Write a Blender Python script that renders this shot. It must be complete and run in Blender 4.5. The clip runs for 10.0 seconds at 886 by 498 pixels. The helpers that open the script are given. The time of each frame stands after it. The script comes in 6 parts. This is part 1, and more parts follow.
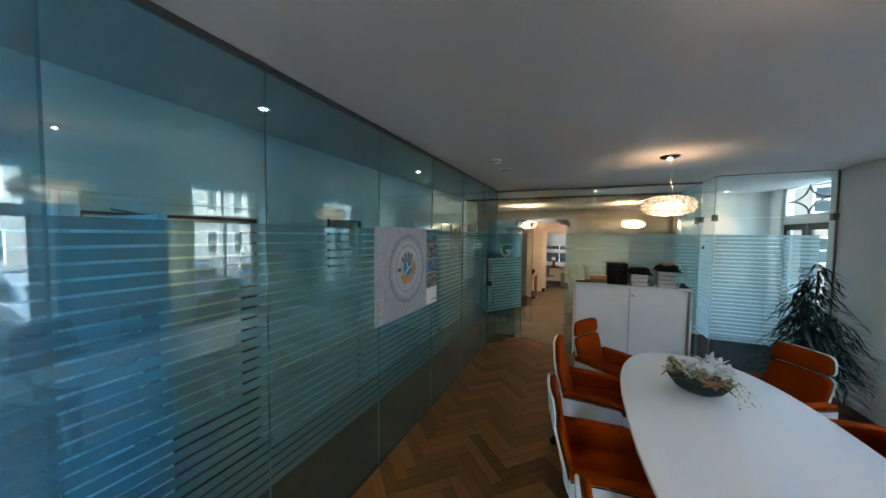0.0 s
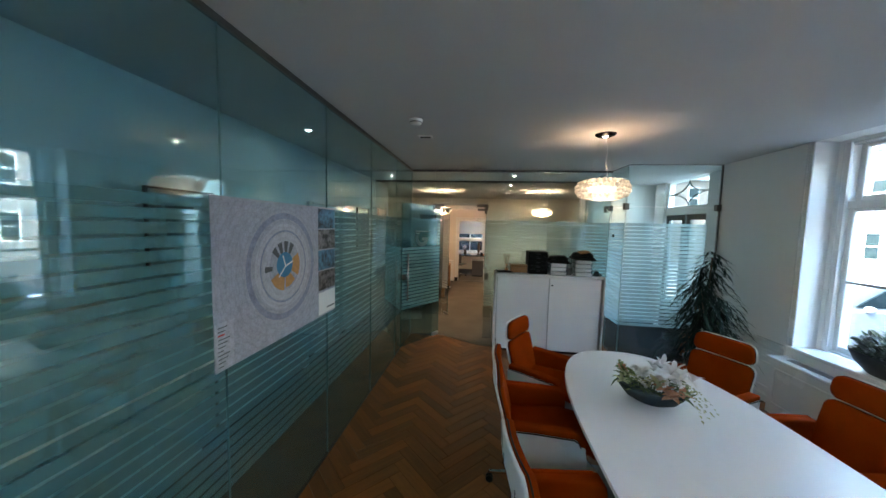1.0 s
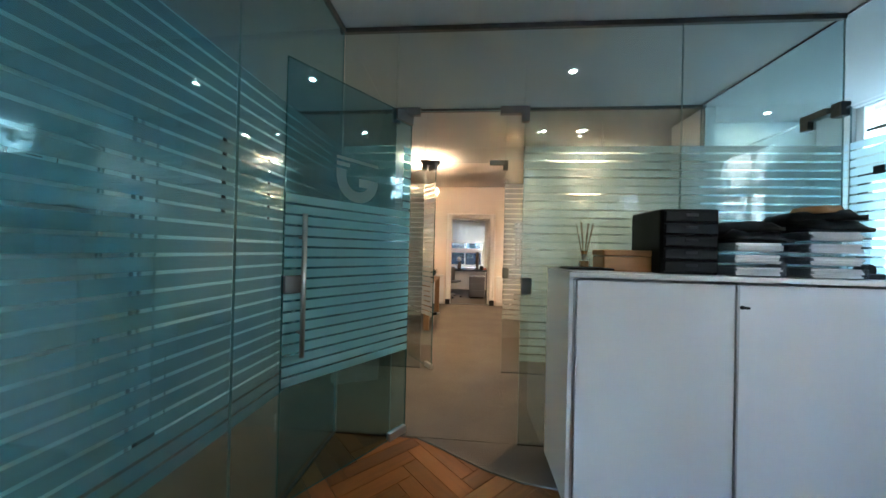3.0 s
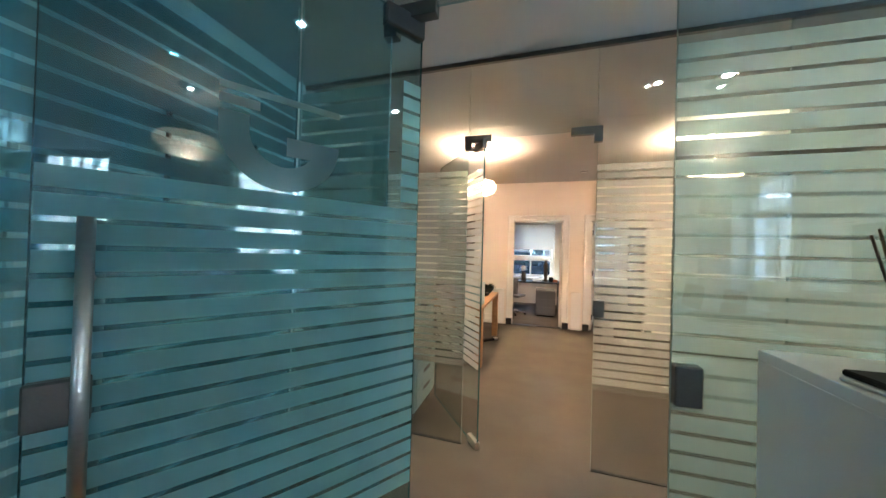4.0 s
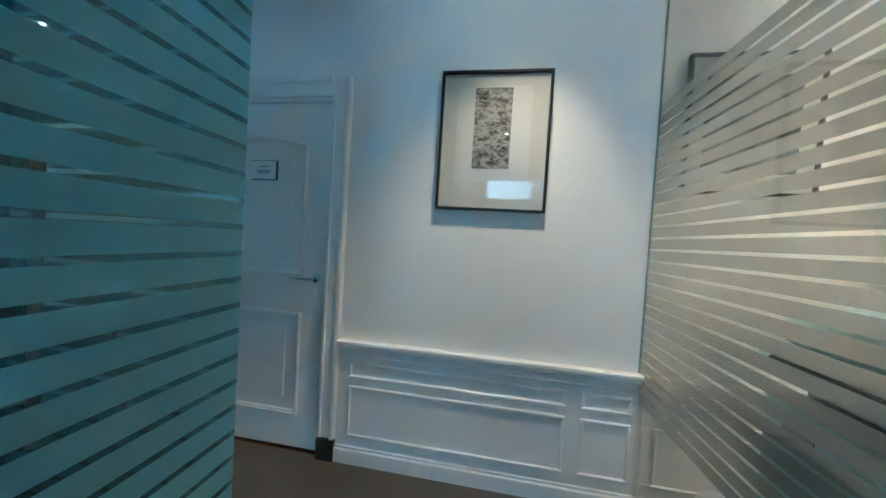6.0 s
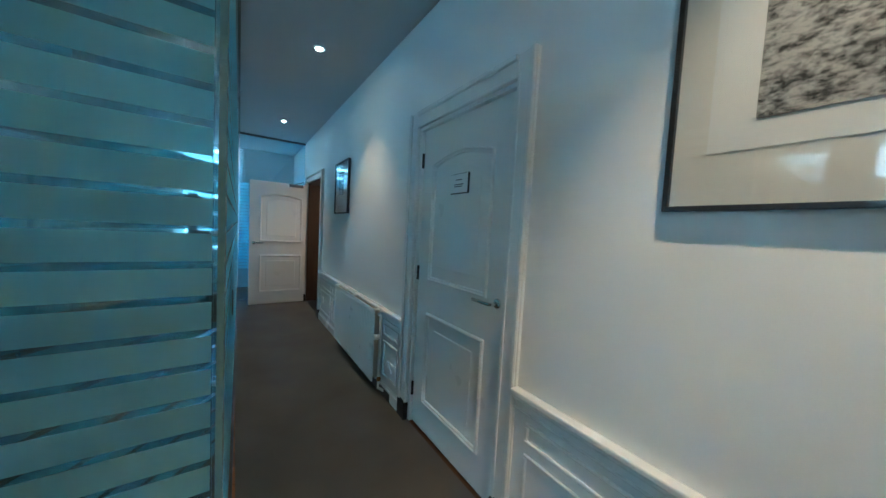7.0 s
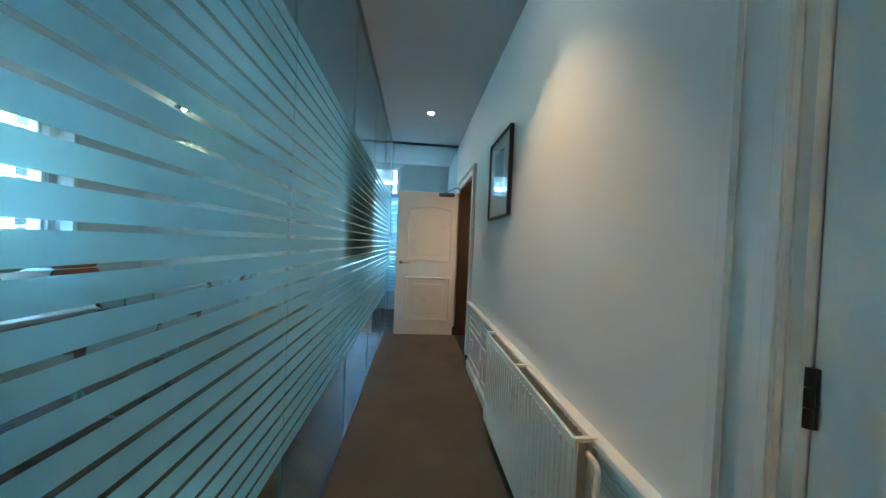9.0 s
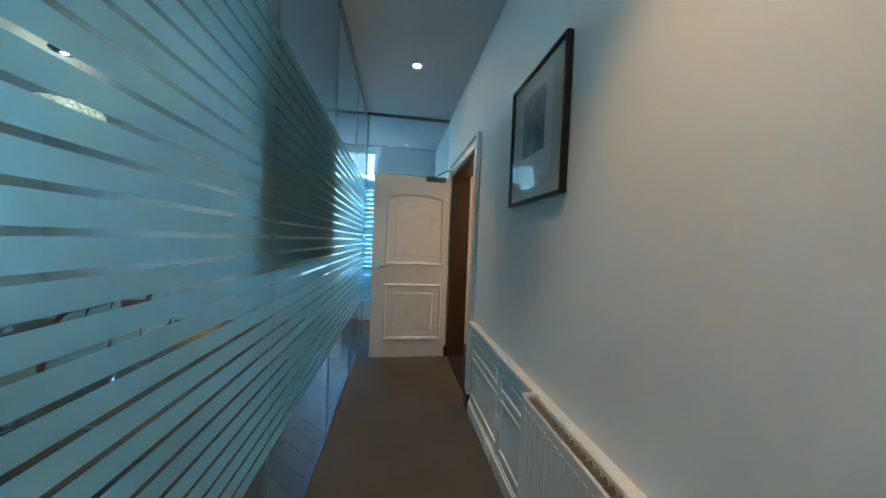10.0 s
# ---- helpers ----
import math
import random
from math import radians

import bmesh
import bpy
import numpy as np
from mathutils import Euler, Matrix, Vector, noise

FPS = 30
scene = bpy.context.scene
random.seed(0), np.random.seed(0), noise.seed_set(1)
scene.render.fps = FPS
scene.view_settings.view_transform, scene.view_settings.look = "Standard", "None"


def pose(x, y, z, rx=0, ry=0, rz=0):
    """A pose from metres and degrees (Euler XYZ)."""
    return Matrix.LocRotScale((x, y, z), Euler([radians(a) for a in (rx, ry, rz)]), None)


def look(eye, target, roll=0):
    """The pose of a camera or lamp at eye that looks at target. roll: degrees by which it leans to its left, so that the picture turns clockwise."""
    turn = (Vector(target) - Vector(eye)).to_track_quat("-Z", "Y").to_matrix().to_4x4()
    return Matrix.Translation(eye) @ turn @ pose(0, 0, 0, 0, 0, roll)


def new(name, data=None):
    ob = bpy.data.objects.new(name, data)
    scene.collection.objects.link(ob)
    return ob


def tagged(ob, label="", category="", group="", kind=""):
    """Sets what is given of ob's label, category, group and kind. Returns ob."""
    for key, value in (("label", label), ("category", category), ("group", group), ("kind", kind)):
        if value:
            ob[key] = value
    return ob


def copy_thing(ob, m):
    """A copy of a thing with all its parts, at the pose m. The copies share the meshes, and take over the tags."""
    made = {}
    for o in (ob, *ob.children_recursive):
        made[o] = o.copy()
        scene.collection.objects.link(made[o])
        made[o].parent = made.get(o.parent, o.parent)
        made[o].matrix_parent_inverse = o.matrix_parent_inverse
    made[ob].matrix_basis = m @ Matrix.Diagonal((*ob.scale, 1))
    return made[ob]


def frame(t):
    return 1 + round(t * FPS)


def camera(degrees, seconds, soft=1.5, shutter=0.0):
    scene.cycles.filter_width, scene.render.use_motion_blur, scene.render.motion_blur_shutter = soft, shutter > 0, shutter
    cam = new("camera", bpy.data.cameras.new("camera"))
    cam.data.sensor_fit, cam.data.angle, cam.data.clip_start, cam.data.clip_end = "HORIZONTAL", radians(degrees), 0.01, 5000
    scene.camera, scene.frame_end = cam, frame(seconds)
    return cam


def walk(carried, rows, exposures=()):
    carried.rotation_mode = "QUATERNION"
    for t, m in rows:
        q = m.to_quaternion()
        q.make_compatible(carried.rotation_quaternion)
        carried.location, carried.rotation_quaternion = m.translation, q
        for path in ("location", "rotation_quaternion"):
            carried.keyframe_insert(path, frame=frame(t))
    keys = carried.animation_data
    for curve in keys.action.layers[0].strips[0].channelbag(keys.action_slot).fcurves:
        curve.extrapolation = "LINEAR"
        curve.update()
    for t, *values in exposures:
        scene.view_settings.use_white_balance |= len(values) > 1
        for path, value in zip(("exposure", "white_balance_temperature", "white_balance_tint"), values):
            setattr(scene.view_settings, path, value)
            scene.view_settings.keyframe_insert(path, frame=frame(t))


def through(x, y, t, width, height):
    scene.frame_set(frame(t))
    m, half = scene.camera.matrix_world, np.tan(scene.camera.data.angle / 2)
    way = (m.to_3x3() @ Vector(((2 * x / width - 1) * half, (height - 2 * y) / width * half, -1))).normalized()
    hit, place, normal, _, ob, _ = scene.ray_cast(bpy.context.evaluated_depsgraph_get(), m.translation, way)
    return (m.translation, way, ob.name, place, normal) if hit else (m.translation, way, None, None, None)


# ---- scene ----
cam = camera(109.7, 10.0)
PATH = [
    (0, (1.499, -0.555, 1.962), (0.706, 1.279, 1.874), 0.6),
    (0.5, (1.322, -0.289, 1.976), (0.884, 1.658, 1.842), 0.7),
    (1, (1.203, 0.257, 1.919), (0.969, 2.237, 1.765), 1.4),
    (1.5, (1.146, 0.999, 1.714), (0.995, 2.989, 1.585), 2.0),
    (2, (1.11, 1.872, 1.438), (0.981, 3.867, 1.372), 2.2),
    (2.5, (1.026, 2.689, 1.311), (0.907, 4.685, 1.285), 2.1),
    (2.7, (0.99, 2.982, 1.281), (0.857, 4.978, 1.277), 1.8),
    (3.8, (0.918, 4.357, 1.389), (0.462, 6.304, 1.413), 1.5),
    (4, (0.932, 4.534, 1.412), (0.355, 6.449, 1.432), 1.6),
    (4.5, (0.969, 4.978, 1.422), (-0.019, 6.716, 1.438), 2.3),
    (5, (0.952, 5.433, 1.425), (-0.586, 6.711, 1.406), 3.1),
    (5.2, (0.859, 5.565, 1.441), (-0.849, 6.604, 1.386), 3.3),
    (5.5, (0.829, 5.762, 1.375), (-1.074, 6.374, 1.333), 3.4),
    (6, (0.617, 6.052, 1.312), (-1.356, 5.733, 1.253), 3.5),
    (6.2, (0.514, 6.144, 1.326), (-1.367, 5.469, 1.246), 3.6),
    (7.3, (-0.15, 6.137, 1.392), (-0.94, 4.303, 1.277), 3.1),
    (7.5, (-0.232, 6.029, 1.391), (-0.836, 4.125, 1.282), 3.2),
    (8, (-0.384, 5.632, 1.341), (-0.662, 3.652, 1.266), 2.8),
    (8.5, (-0.411, 5.164, 1.304), (-0.596, 3.173, 1.261), 2.5),
    (9, (-0.411, 4.674, 1.311), (-0.602, 2.684, 1.279), 2.5),
    (9.5, (-0.372, 4.245, 1.315), (-0.623, 2.261, 1.278), 2.1),
    (10, (-0.409, 3.741, 1.32), (-0.722, 1.766, 1.274), 2.3),
]
walk(cam, [(t, look(eye, target, roll)) for t, eye, target, roll in PATH], [(0, 5.35, 6450, 1), (1.2, 5.45, 6200, 1), (2.6, 5.8, 5800, -1), (4.0, 6.1, 5500, -1), (4.5, 6.05, 5350, -2), (5.3, 5.85, 5100, -4), (6.0, 5.68, 4400, -8), (7.5, 5.78, 4850, -6), (8.0, 6.0, 5150, -3), (8.6, 6.15, 5850, -1), (10, 5.9, 5750, 1)])

# ---- world, sun and exposure ----
world = bpy.data.worlds.new("sky")
scene.world = world
world.use_nodes = True
wn = world.node_tree
sky = wn.nodes.new("ShaderNodeTexSky")
sky.sky_type, sky.sun_disc = "NISHITA", False
sky.sun_elevation, sky.sun_rotation = radians(38), radians(285)
sky.air_density, sky.dust_density, sky.ozone_density = 1.2, 3.0, 1.0
wn.links.new(sky.outputs[0], wn.nodes["Background"].inputs[0])
wn.nodes["Background"].inputs[1].default_value = 0.15
sun = new("sun", bpy.data.lights.new("sun", "SUN"))
sun.data.energy, sun.data.angle, sun.data.color = 0.5, radians(14), (1.0, 0.96, 0.9)
sun.matrix_basis = look((-6, -3, 9), (4, 2, 0))

H = 2.838          # ceiling
XW = -1.05         # face of the west wall
XF = 4.50          # face of the street wall
YS = -1.5          # face of the south wall
YB, YC, YN = 5.542, 6.80, 10.95   # glass fronts of hall and office, north wall of the office
PER, GAP = 0.0542, 0.0115        # film stripes: period and clear gap


def lamp(name, kind, place, energy, color, size=0.05, target=None, spot=60, blend=0.4):
    ob = new(name, bpy.data.lights.new(name, kind))
    ob.data.energy, ob.data.color = energy, color
    ob.data.shadow_soft_size = size
    if kind == "SPOT":
        ob.data.spot_size, ob.data.spot_blend = radians(spot), blend
    ob.matrix_basis = look(place, target) if target else pose(*place)
    return ob


WARM = (1.0, 0.55, 0.30)
WARM2 = (1.0, 0.62, 0.34)
PENDANTS = [(2.385, 3.54), (2.46, 0.52), (0.13, 8.75), (2.79, 8.73)]
# The last spot, in the back office, is unseen, added for warm light
SPOTS = [(-0.553, 3.297), (-0.555, 0.99), (-0.535, 6.145), (1.778, 6.12), (1.84, 7.44), (-0.48, 7.42), (-1.44, 8.62), (4.05, 7.0), (1.15, 12.35)]
for x, y in PENDANTS:
    office = y > 7
    lamp("pendant_glow", "POINT", (x, y, 2.252), 4.7 if office else 0.065, WARM if office else (1.0, 0.76, 0.62), 0.02)
    lamp("pendant_uplight", "SPOT", (x, y, 2.49), 5.0 if office else 0.26, (1.0, 0.56, 0.31), 0.05, (x, y, 3), 150, 0.9)
for x, y in SPOTS:
    lamp("downlight_beam", "SPOT", (x, y, (H if y < 11 else 2.75) - 0.012), 1.6 if y > 11 else 0.9 if y < 2 else 1.2 if y < 5 else 2.4 if y < 6.5 else 1.6, WARM2, 0.025, (x - (0.18 if x < 0 else 0.10), y, 0), 130 if y > 11 else 78, 0.75)
lamp("side_room_glow", "POINT", (-1.86, 0.92, 1.69), 0.18, WARM, 0.03)

daylight = new("entrance_daylight", bpy.data.lights.new("entrance_daylight", "AREA"))
daylight.data.shape, daylight.data.size, daylight.data.size_y = "RECTANGLE", 1.02, 2.20
daylight.data.energy, daylight.data.color = 0.7, (0.84, 0.93, 1.0)
daylight.matrix_basis = look((4.95, 6.33, 1.68), (0, 6.33, 1.68))

# ---- materials ----


def material(name, color, rough=0.5, metal=0.0, var=0.12, scale=6.0, fine=90.0, bump=0.08, stretch=(1, 1, 1), random_piece=0.0, spec=0.5, island=False, contrast=0.25):
    """Paint, wood, cloth: colour that varies at two scales, with fine relief."""
    m = bpy.data.materials.new(name)
    m.use_nodes = True
    t = m.node_tree
    b = t.nodes["Principled BSDF"]
    co = t.nodes.new("ShaderNodeTexCoord")
    mp = t.nodes.new("ShaderNodeMapping")
    mp.inputs["Scale"].default_value = stretch
    t.links.new(co.outputs["Object"], mp.inputs[0])
    big = t.nodes.new("ShaderNodeTexNoise")
    big.inputs["Scale"].default_value, big.inputs["Detail"].default_value = scale, 4
    small = t.nodes.new("ShaderNodeTexNoise")
    small.inputs["Scale"].default_value, small.inputs["Detail"].default_value = fine, 3
    vec = mp.outputs[0]
    rnd = None
    if random_piece or island:
        if island:
            info = t.nodes.new("ShaderNodeNewGeometry")
            rnd = info.outputs["Random Per Island"]
        else:
            info = t.nodes.new("ShaderNodeObjectInfo")
            rnd = info.outputs["Random"]
        add = t.nodes.new("ShaderNodeVectorMath")
        add.operation = "MULTIPLY_ADD"
        t.links.new(rnd, add.inputs[0])
        add.inputs[1].default_value = (37, 17, 5)
        t.links.new(vec, add.inputs[2])
        vec = add.outputs[0]
    t.links.new(vec, big.inputs[0])
    t.links.new(vec, small.inputs[0])
    mix = t.nodes.new("ShaderNodeMath")
    mix.operation = "MULTIPLY_ADD"
    t.links.new(small.outputs[0], mix.inputs[0])
    mix.inputs[1].default_value = 0.45
    half = t.nodes.new("ShaderNodeMath")
    half.operation = "MULTIPLY"
    t.links.new(big.outputs[0], half.inputs[0])
    half.inputs[1].default_value = 0.55
    t.links.new(half.outputs[0], mix.inputs[2])
    value = mix.outputs[0]
    if rnd is not None:
        r2 = t.nodes.new("ShaderNodeMath")
        r2.operation = "MULTIPLY_ADD"
        t.links.new(rnd, r2.inputs[0])
        r2.inputs[1].default_value = random_piece or 0.3
        off = t.nodes.new("ShaderNodeMath")
        off.operation = "SUBTRACT"
        t.links.new(value, off.inputs[0])
        off.inputs[1].default_value = (random_piece or 0.3) / 2
        t.links.new(off.outputs[0], r2.inputs[2])
        value = r2.outputs[0]
    ramp = t.nodes.new("ShaderNodeValToRGB")
    ramp.color_ramp.elements[0].position, ramp.color_ramp.elements[1].position = 0.5 - contrast, 0.5 + contrast
    ramp.color_ramp.elements[0].color = (*[max(0, c * (1 - var)) for c in color], 1)
    ramp.color_ramp.elements[1].color = (*[min(1, c * (1 + var)) for c in color], 1)
    t.links.new(value, ramp.inputs[0])
    t.links.new(ramp.outputs[0], b.inputs["Base Color"])
    rr = t.nodes.new("ShaderNodeMapRange")
    rr.inputs["To Min"].default_value, rr.inputs["To Max"].default_value = max(0, rough - 0.08), min(1, rough + 0.08)
    t.links.new(big.outputs[0], rr.inputs[0])
    t.links.new(rr.outputs[0], b.inputs["Roughness"])
    b.inputs["Metallic"].default_value = metal
    b.inputs["Specular IOR Level"].default_value = spec
    if bump:
        bp = t.nodes.new("ShaderNodeBump")
        bp.inputs["Strength"].default_value, bp.inputs["Distance"].default_value = bump, 0.01
        t.links.new(small.outputs[0], bp.inputs["Height"])
        t.links.new(bp.outputs[0], b.inputs["Normal"])
    return m


def glass_material(name, tint, f0=0.05, rough=0.0, milk=0.0):
    """Clear sheet glass: tinted see-through with gloss that grows towards grazing."""
    m = bpy.data.materials.new(name)
    m.use_nodes = True
    t = m.node_tree
    t.nodes.remove(t.nodes["Principled BSDF"])
    out = t.nodes["Material Output"]
    lw = t.nodes.new("ShaderNodeLayerWeight")
    lw.inputs[0].default_value = 0.5
    p = t.nodes.new("ShaderNodeMath")
    p.operation = "POWER"
    p.inputs[1].default_value = 5
    t.links.new(lw.outputs["Facing"], p.inputs[0])
    s = t.nodes.new("ShaderNodeMath")
    s.operation = "MULTIPLY_ADD"
    s.inputs[1].default_value, s.inputs[2].default_value = 0.75, f0
    t.links.new(p.outputs[0], s.inputs[0])
    tr = t.nodes.new("ShaderNodeBsdfTransparent")
    tr.inputs[0].default_value = (*tint, 1)
    gl = t.nodes.new("ShaderNodeBsdfGlossy")
    gl.inputs["Roughness"].default_value = rough
    mx = t.nodes.new("ShaderNodeMixShader")
    t.links.new(s.outputs[0], mx.inputs[0])
    body = tr.outputs[0]
    if milk:
        tl = t.nodes.new("ShaderNodeBsdfTranslucent")
        tl.inputs[0].default_value = (*tint, 1)
        mk = t.nodes.new("ShaderNodeMixShader")
        mk.inputs[0].default_value = milk
        t.links.new(tr.outputs[0], mk.inputs[1])
        t.links.new(tl.outputs[0], mk.inputs[2])
        body = mk.outputs[0]
    t.links.new(body, mx.inputs[1])
    t.links.new(gl.outputs[0], mx.inputs[2])
    t.links.new(mx.outputs[0], out.inputs[0])
    return m


def film_material(name, color, blur, shares, bend=1.25):
    """Frosted film: shares of light bent through with blur, scattered through, scattered back, and let through clear."""
    m = bpy.data.materials.new(name)
    m.use_nodes = True
    t = m.node_tree
    t.nodes.remove(t.nodes["Principled BSDF"])
    out = t.nodes["Material Output"]
    co = t.nodes.new("ShaderNodeTexCoord")
    nz = t.nodes.new("ShaderNodeTexNoise")
    nz.inputs["Scale"].default_value = 2.5
    t.links.new(co.outputs["Object"], nz.inputs[0])
    ramp = t.nodes.new("ShaderNodeValToRGB")
    ramp.color_ramp.elements[0].color = (*[c * 0.93 for c in color], 1)
    ramp.color_ramp.elements[1].color = (*color, 1)
    t.links.new(nz.outputs[0], ramp.inputs[0])
    through, scattered, back, clear = shares
    kinds = [("Refraction", through), ("Translucent", scattered), ("Diffuse", back), ("Transparent", clear)]
    total, last = 0, None
    for kind, share in kinds:
        if share <= 0:
            continue
        n = t.nodes.new("ShaderNodeBsdf" + kind)
        if kind == "Transparent":
            n.inputs[0].default_value = (*color, 1)
        else:
            t.links.new(ramp.outputs[0], n.inputs[0])
        if kind == "Refraction":
            n.inputs["Roughness"].default_value, n.inputs["IOR"].default_value = blur, bend
        total += share
        if last is None:
            last = n
        else:
            mx = t.nodes.new("ShaderNodeMixShader")
            mx.inputs[0].default_value = share / total
            t.links.new(last.outputs[0], mx.inputs[1])
            t.links.new(n.outputs[0], mx.inputs[2])
            last = mx
    t.links.new(last.outputs[0], out.inputs[0])
    return m


def map_material(name, color, centre):
    """A printed plan: faint uneven rings and lanes round a centre, with blots of blocks."""
    m = material(name, color, 0.6, var=0.14, scale=22, fine=90, bump=0, contrast=0.12)
    t = m.node_tree
    b = t.nodes["Principled BSDF"]
    base = b.inputs["Base Color"].links[0].from_socket
    co = t.nodes.new("ShaderNodeTexCoord")
    mp = t.nodes.new("ShaderNodeMapping")
    mp.inputs["Location"].default_value = (-centre[0], 0, -centre[1])
    t.links.new(co.outputs["Object"], mp.inputs[0])
    wave = t.nodes.new("ShaderNodeTexWave")
    wave.wave_type, wave.rings_direction = "RINGS", "Y"
    wave.inputs["Scale"].default_value, wave.inputs["Distortion"].default_value = 9.0, 5.0
    wave.inputs["Detail"].default_value, wave.inputs["Detail Scale"].default_value = 2.0, 1.6
    t.links.new(mp.outputs[0], wave.inputs[0])
    cell = t.nodes.new("ShaderNodeTexVoronoi")
    cell.feature = "DISTANCE_TO_EDGE"
    cell.inputs["Scale"].default_value = 40
    t.links.new(mp.outputs[0], cell.inputs[0])
    lane = t.nodes.new("ShaderNodeMapRange")
    lane.inputs["From Max"].default_value, lane.inputs["To Min"].default_value = 0.09, 0.87
    t.links.new(cell.outputs["Distance"], lane.inputs[0])
    ring = t.nodes.new("ShaderNodeMapRange")
    ring.inputs["From Max"].default_value, ring.inputs["To Min"].default_value = 0.35, 0.90
    t.links.new(wave.outputs["Fac"], ring.inputs[0])
    prod = t.nodes.new("ShaderNodeMath")
    prod.operation = "MULTIPLY"
    t.links.new(lane.outputs[0], prod.inputs[0])
    t.links.new(ring.outputs[0], prod.inputs[1])
    mul = t.nodes.new("ShaderNodeVectorMath")
    mul.operation = "SCALE"
    t.links.new(base, mul.inputs[0])
    t.links.new(prod.outputs[0], mul.inputs["Scale"])
    t.links.new(mul.outputs[0], b.inputs["Base Color"])
    return m


def glow_material(name, color, strength):
    m = bpy.data.materials.new(name)
    m.use_nodes = True
    b = m.node_tree.nodes["Principled BSDF"]
    b.inputs["Base Color"].default_value = (*color, 1)
    b.inputs["Emission Color"].default_value = (*color, 1)
    b.inputs["Emission Strength"].default_value = strength
    return m


M = {}
M["wall"] = material("wall_paint", (0.80, 0.80, 0.785), 0.55, var=0.03, scale=1.5, fine=220, bump=0.05)
M["wall_office"] = material("office_paint", (0.76, 0.72, 0.67), 0.6, var=0.03, scale=1.5, fine=220, bump=0.05)
# White ceiling toned to mid-grey: its weaker light is in the colour
M["ceiling"] = material("dimmed_ceiling", (0.53, 0.53, 0.535), 0.8, var=0.03, scale=1.2, fine=180, bump=0.04)
M["trim"] = material("trim_gloss_paint", (0.82, 0.825, 0.82), 0.25, var=0.03, scale=3, fine=120, bump=0.02)
M["door"] = material("door_paint", (0.80, 0.79, 0.77), 0.3, var=0.03, scale=3, fine=120, bump=0.02)
M["plinth"] = material("black_plinth", (0.018, 0.018, 0.02), 0.4, var=0.2)
M["parquet"] = material("parquet_oak", (0.175, 0.063, 0.014), 0.42, var=0.40, scale=3, fine=40, bump=0.06, stretch=(14, 1.2, 1), random_piece=0.5, spec=0.3)
M["parquet_far"] = material("parquet_oak_joined", (0.175, 0.063, 0.014), 0.42, var=0.40, scale=3, fine=40, bump=0.06, stretch=(6, 6, 1), random_piece=0.5, island=True, spec=0.3)
M["joint"] = material("floor_joint", (0.10, 0.042, 0.012), 0.6)
M["carpet"] = material("brown_carpet", (0.150, 0.136, 0.119), 0.95, var=0.3, scale=2.0, fine=420, bump=0.9, spec=0.1)
M["mat"] = material("entrance_mat", (0.016, 0.018, 0.020), 0.95, var=0.6, scale=9, fine=160, bump=0.8, spec=0.08)
M["glass"] = glass_material("sheet_glass", (0.66, 0.85, 0.92), 0.08)
M["glass_clear"] = glass_material("clear_sheet_glass", (0.90, 0.925, 0.925), 0.05)
M["glass_light"] = glass_material("pale_sheet_glass", (0.82, 0.90, 0.91), 0.055)
# Grey tint put into the back office panes to dim the bright view
M["street_pane"] = glass_material("dimming_window_glass", (0.46, 0.49, 0.50), 0.05)
M["pane"] = glass_material("window_glass", (0.97, 0.98, 0.98), 0.04)
M["seal"] = material("glass_joint_seal", (0.17, 0.28, 0.30), 0.35, var=0.15)
M["edge"] = material("glass_edge", (0.03, 0.11, 0.12), 0.15, var=0.2)
M["film"] = film_material("sandblast_film", (0.46, 0.75, 0.85), 1.0, (0.42, 0.30, 0.25, 0.03), 1.22)
M["film_light"] = film_material("pale_sandblast_film", (0.62, 0.77, 0.80), 1.0, (0.30, 0.46, 0.20, 0.04), 1.22)
# Two copies of the same film, local brightness put into their colour
M["film_blue"] = film_material("blue_grey_sandblast_film", (0.52, 0.68, 0.75), 1.0, (0.30, 0.46, 0.20, 0.04), 1.22)
M["film_door"] = film_material("door_sandblast_film", (0.49, 0.785, 0.83), 1.0, (0.32, 0.40, 0.25, 0.03), 1.22)
M["film_neutral"] = film_material("neutral_sandblast_film", (0.68, 0.70, 0.69), 1.0, (0.42, 0.45, 0.06, 0.07), 1.22)
M["film_back"] = film_material("film_adhesive", (0.97, 0.98, 0.98), 0.6, (0, 0.35, 0, 0.65), 1.3)
M["logo"] = film_material("logo_film", (0.72, 0.80, 0.81), 0.3, (0, 0.52, 0.10, 0.38))
M["steel"] = material("brushed_steel", (0.52, 0.52, 0.52), 0.32, 1.0, var=0.06, scale=20, fine=300, bump=0.03, stretch=(1, 1, 12))
M["darksteel"] = material("dark_fitting", (0.16, 0.16, 0.155), 0.38, 0.9, var=0.1, scale=20, fine=200, bump=0.03)
M["rail"] = material("dark_rail", (0.15, 0.15, 0.148), 0.34, 0.85, var=0.1)
M["chrome"] = material("chrome", (0.75, 0.75, 0.75), 0.1, 1.0, var=0.03, bump=0)
M["black_chrome"] = material("black_chrome", (0.06, 0.06, 0.065), 0.12, 1.0, var=0.05, bump=0)
M["black"] = material("black_plastic", (0.006, 0.006, 0.0065), 0.5, var=0.2, fine=200, bump=0.04, spec=0.2)
M["grey"] = material("grey_plastic", (0.17, 0.17, 0.18), 0.5, var=0.08, fine=200, bump=0.04)
M["white"] = material("white_laminate", (0.80, 0.80, 0.80), 0.32, var=0.025, scale=3, fine=200, bump=0.02)
M["shell"] = material("white_shell", (0.76, 0.76, 0.76), 0.28, var=0.03, scale=4, fine=150, bump=0.02)
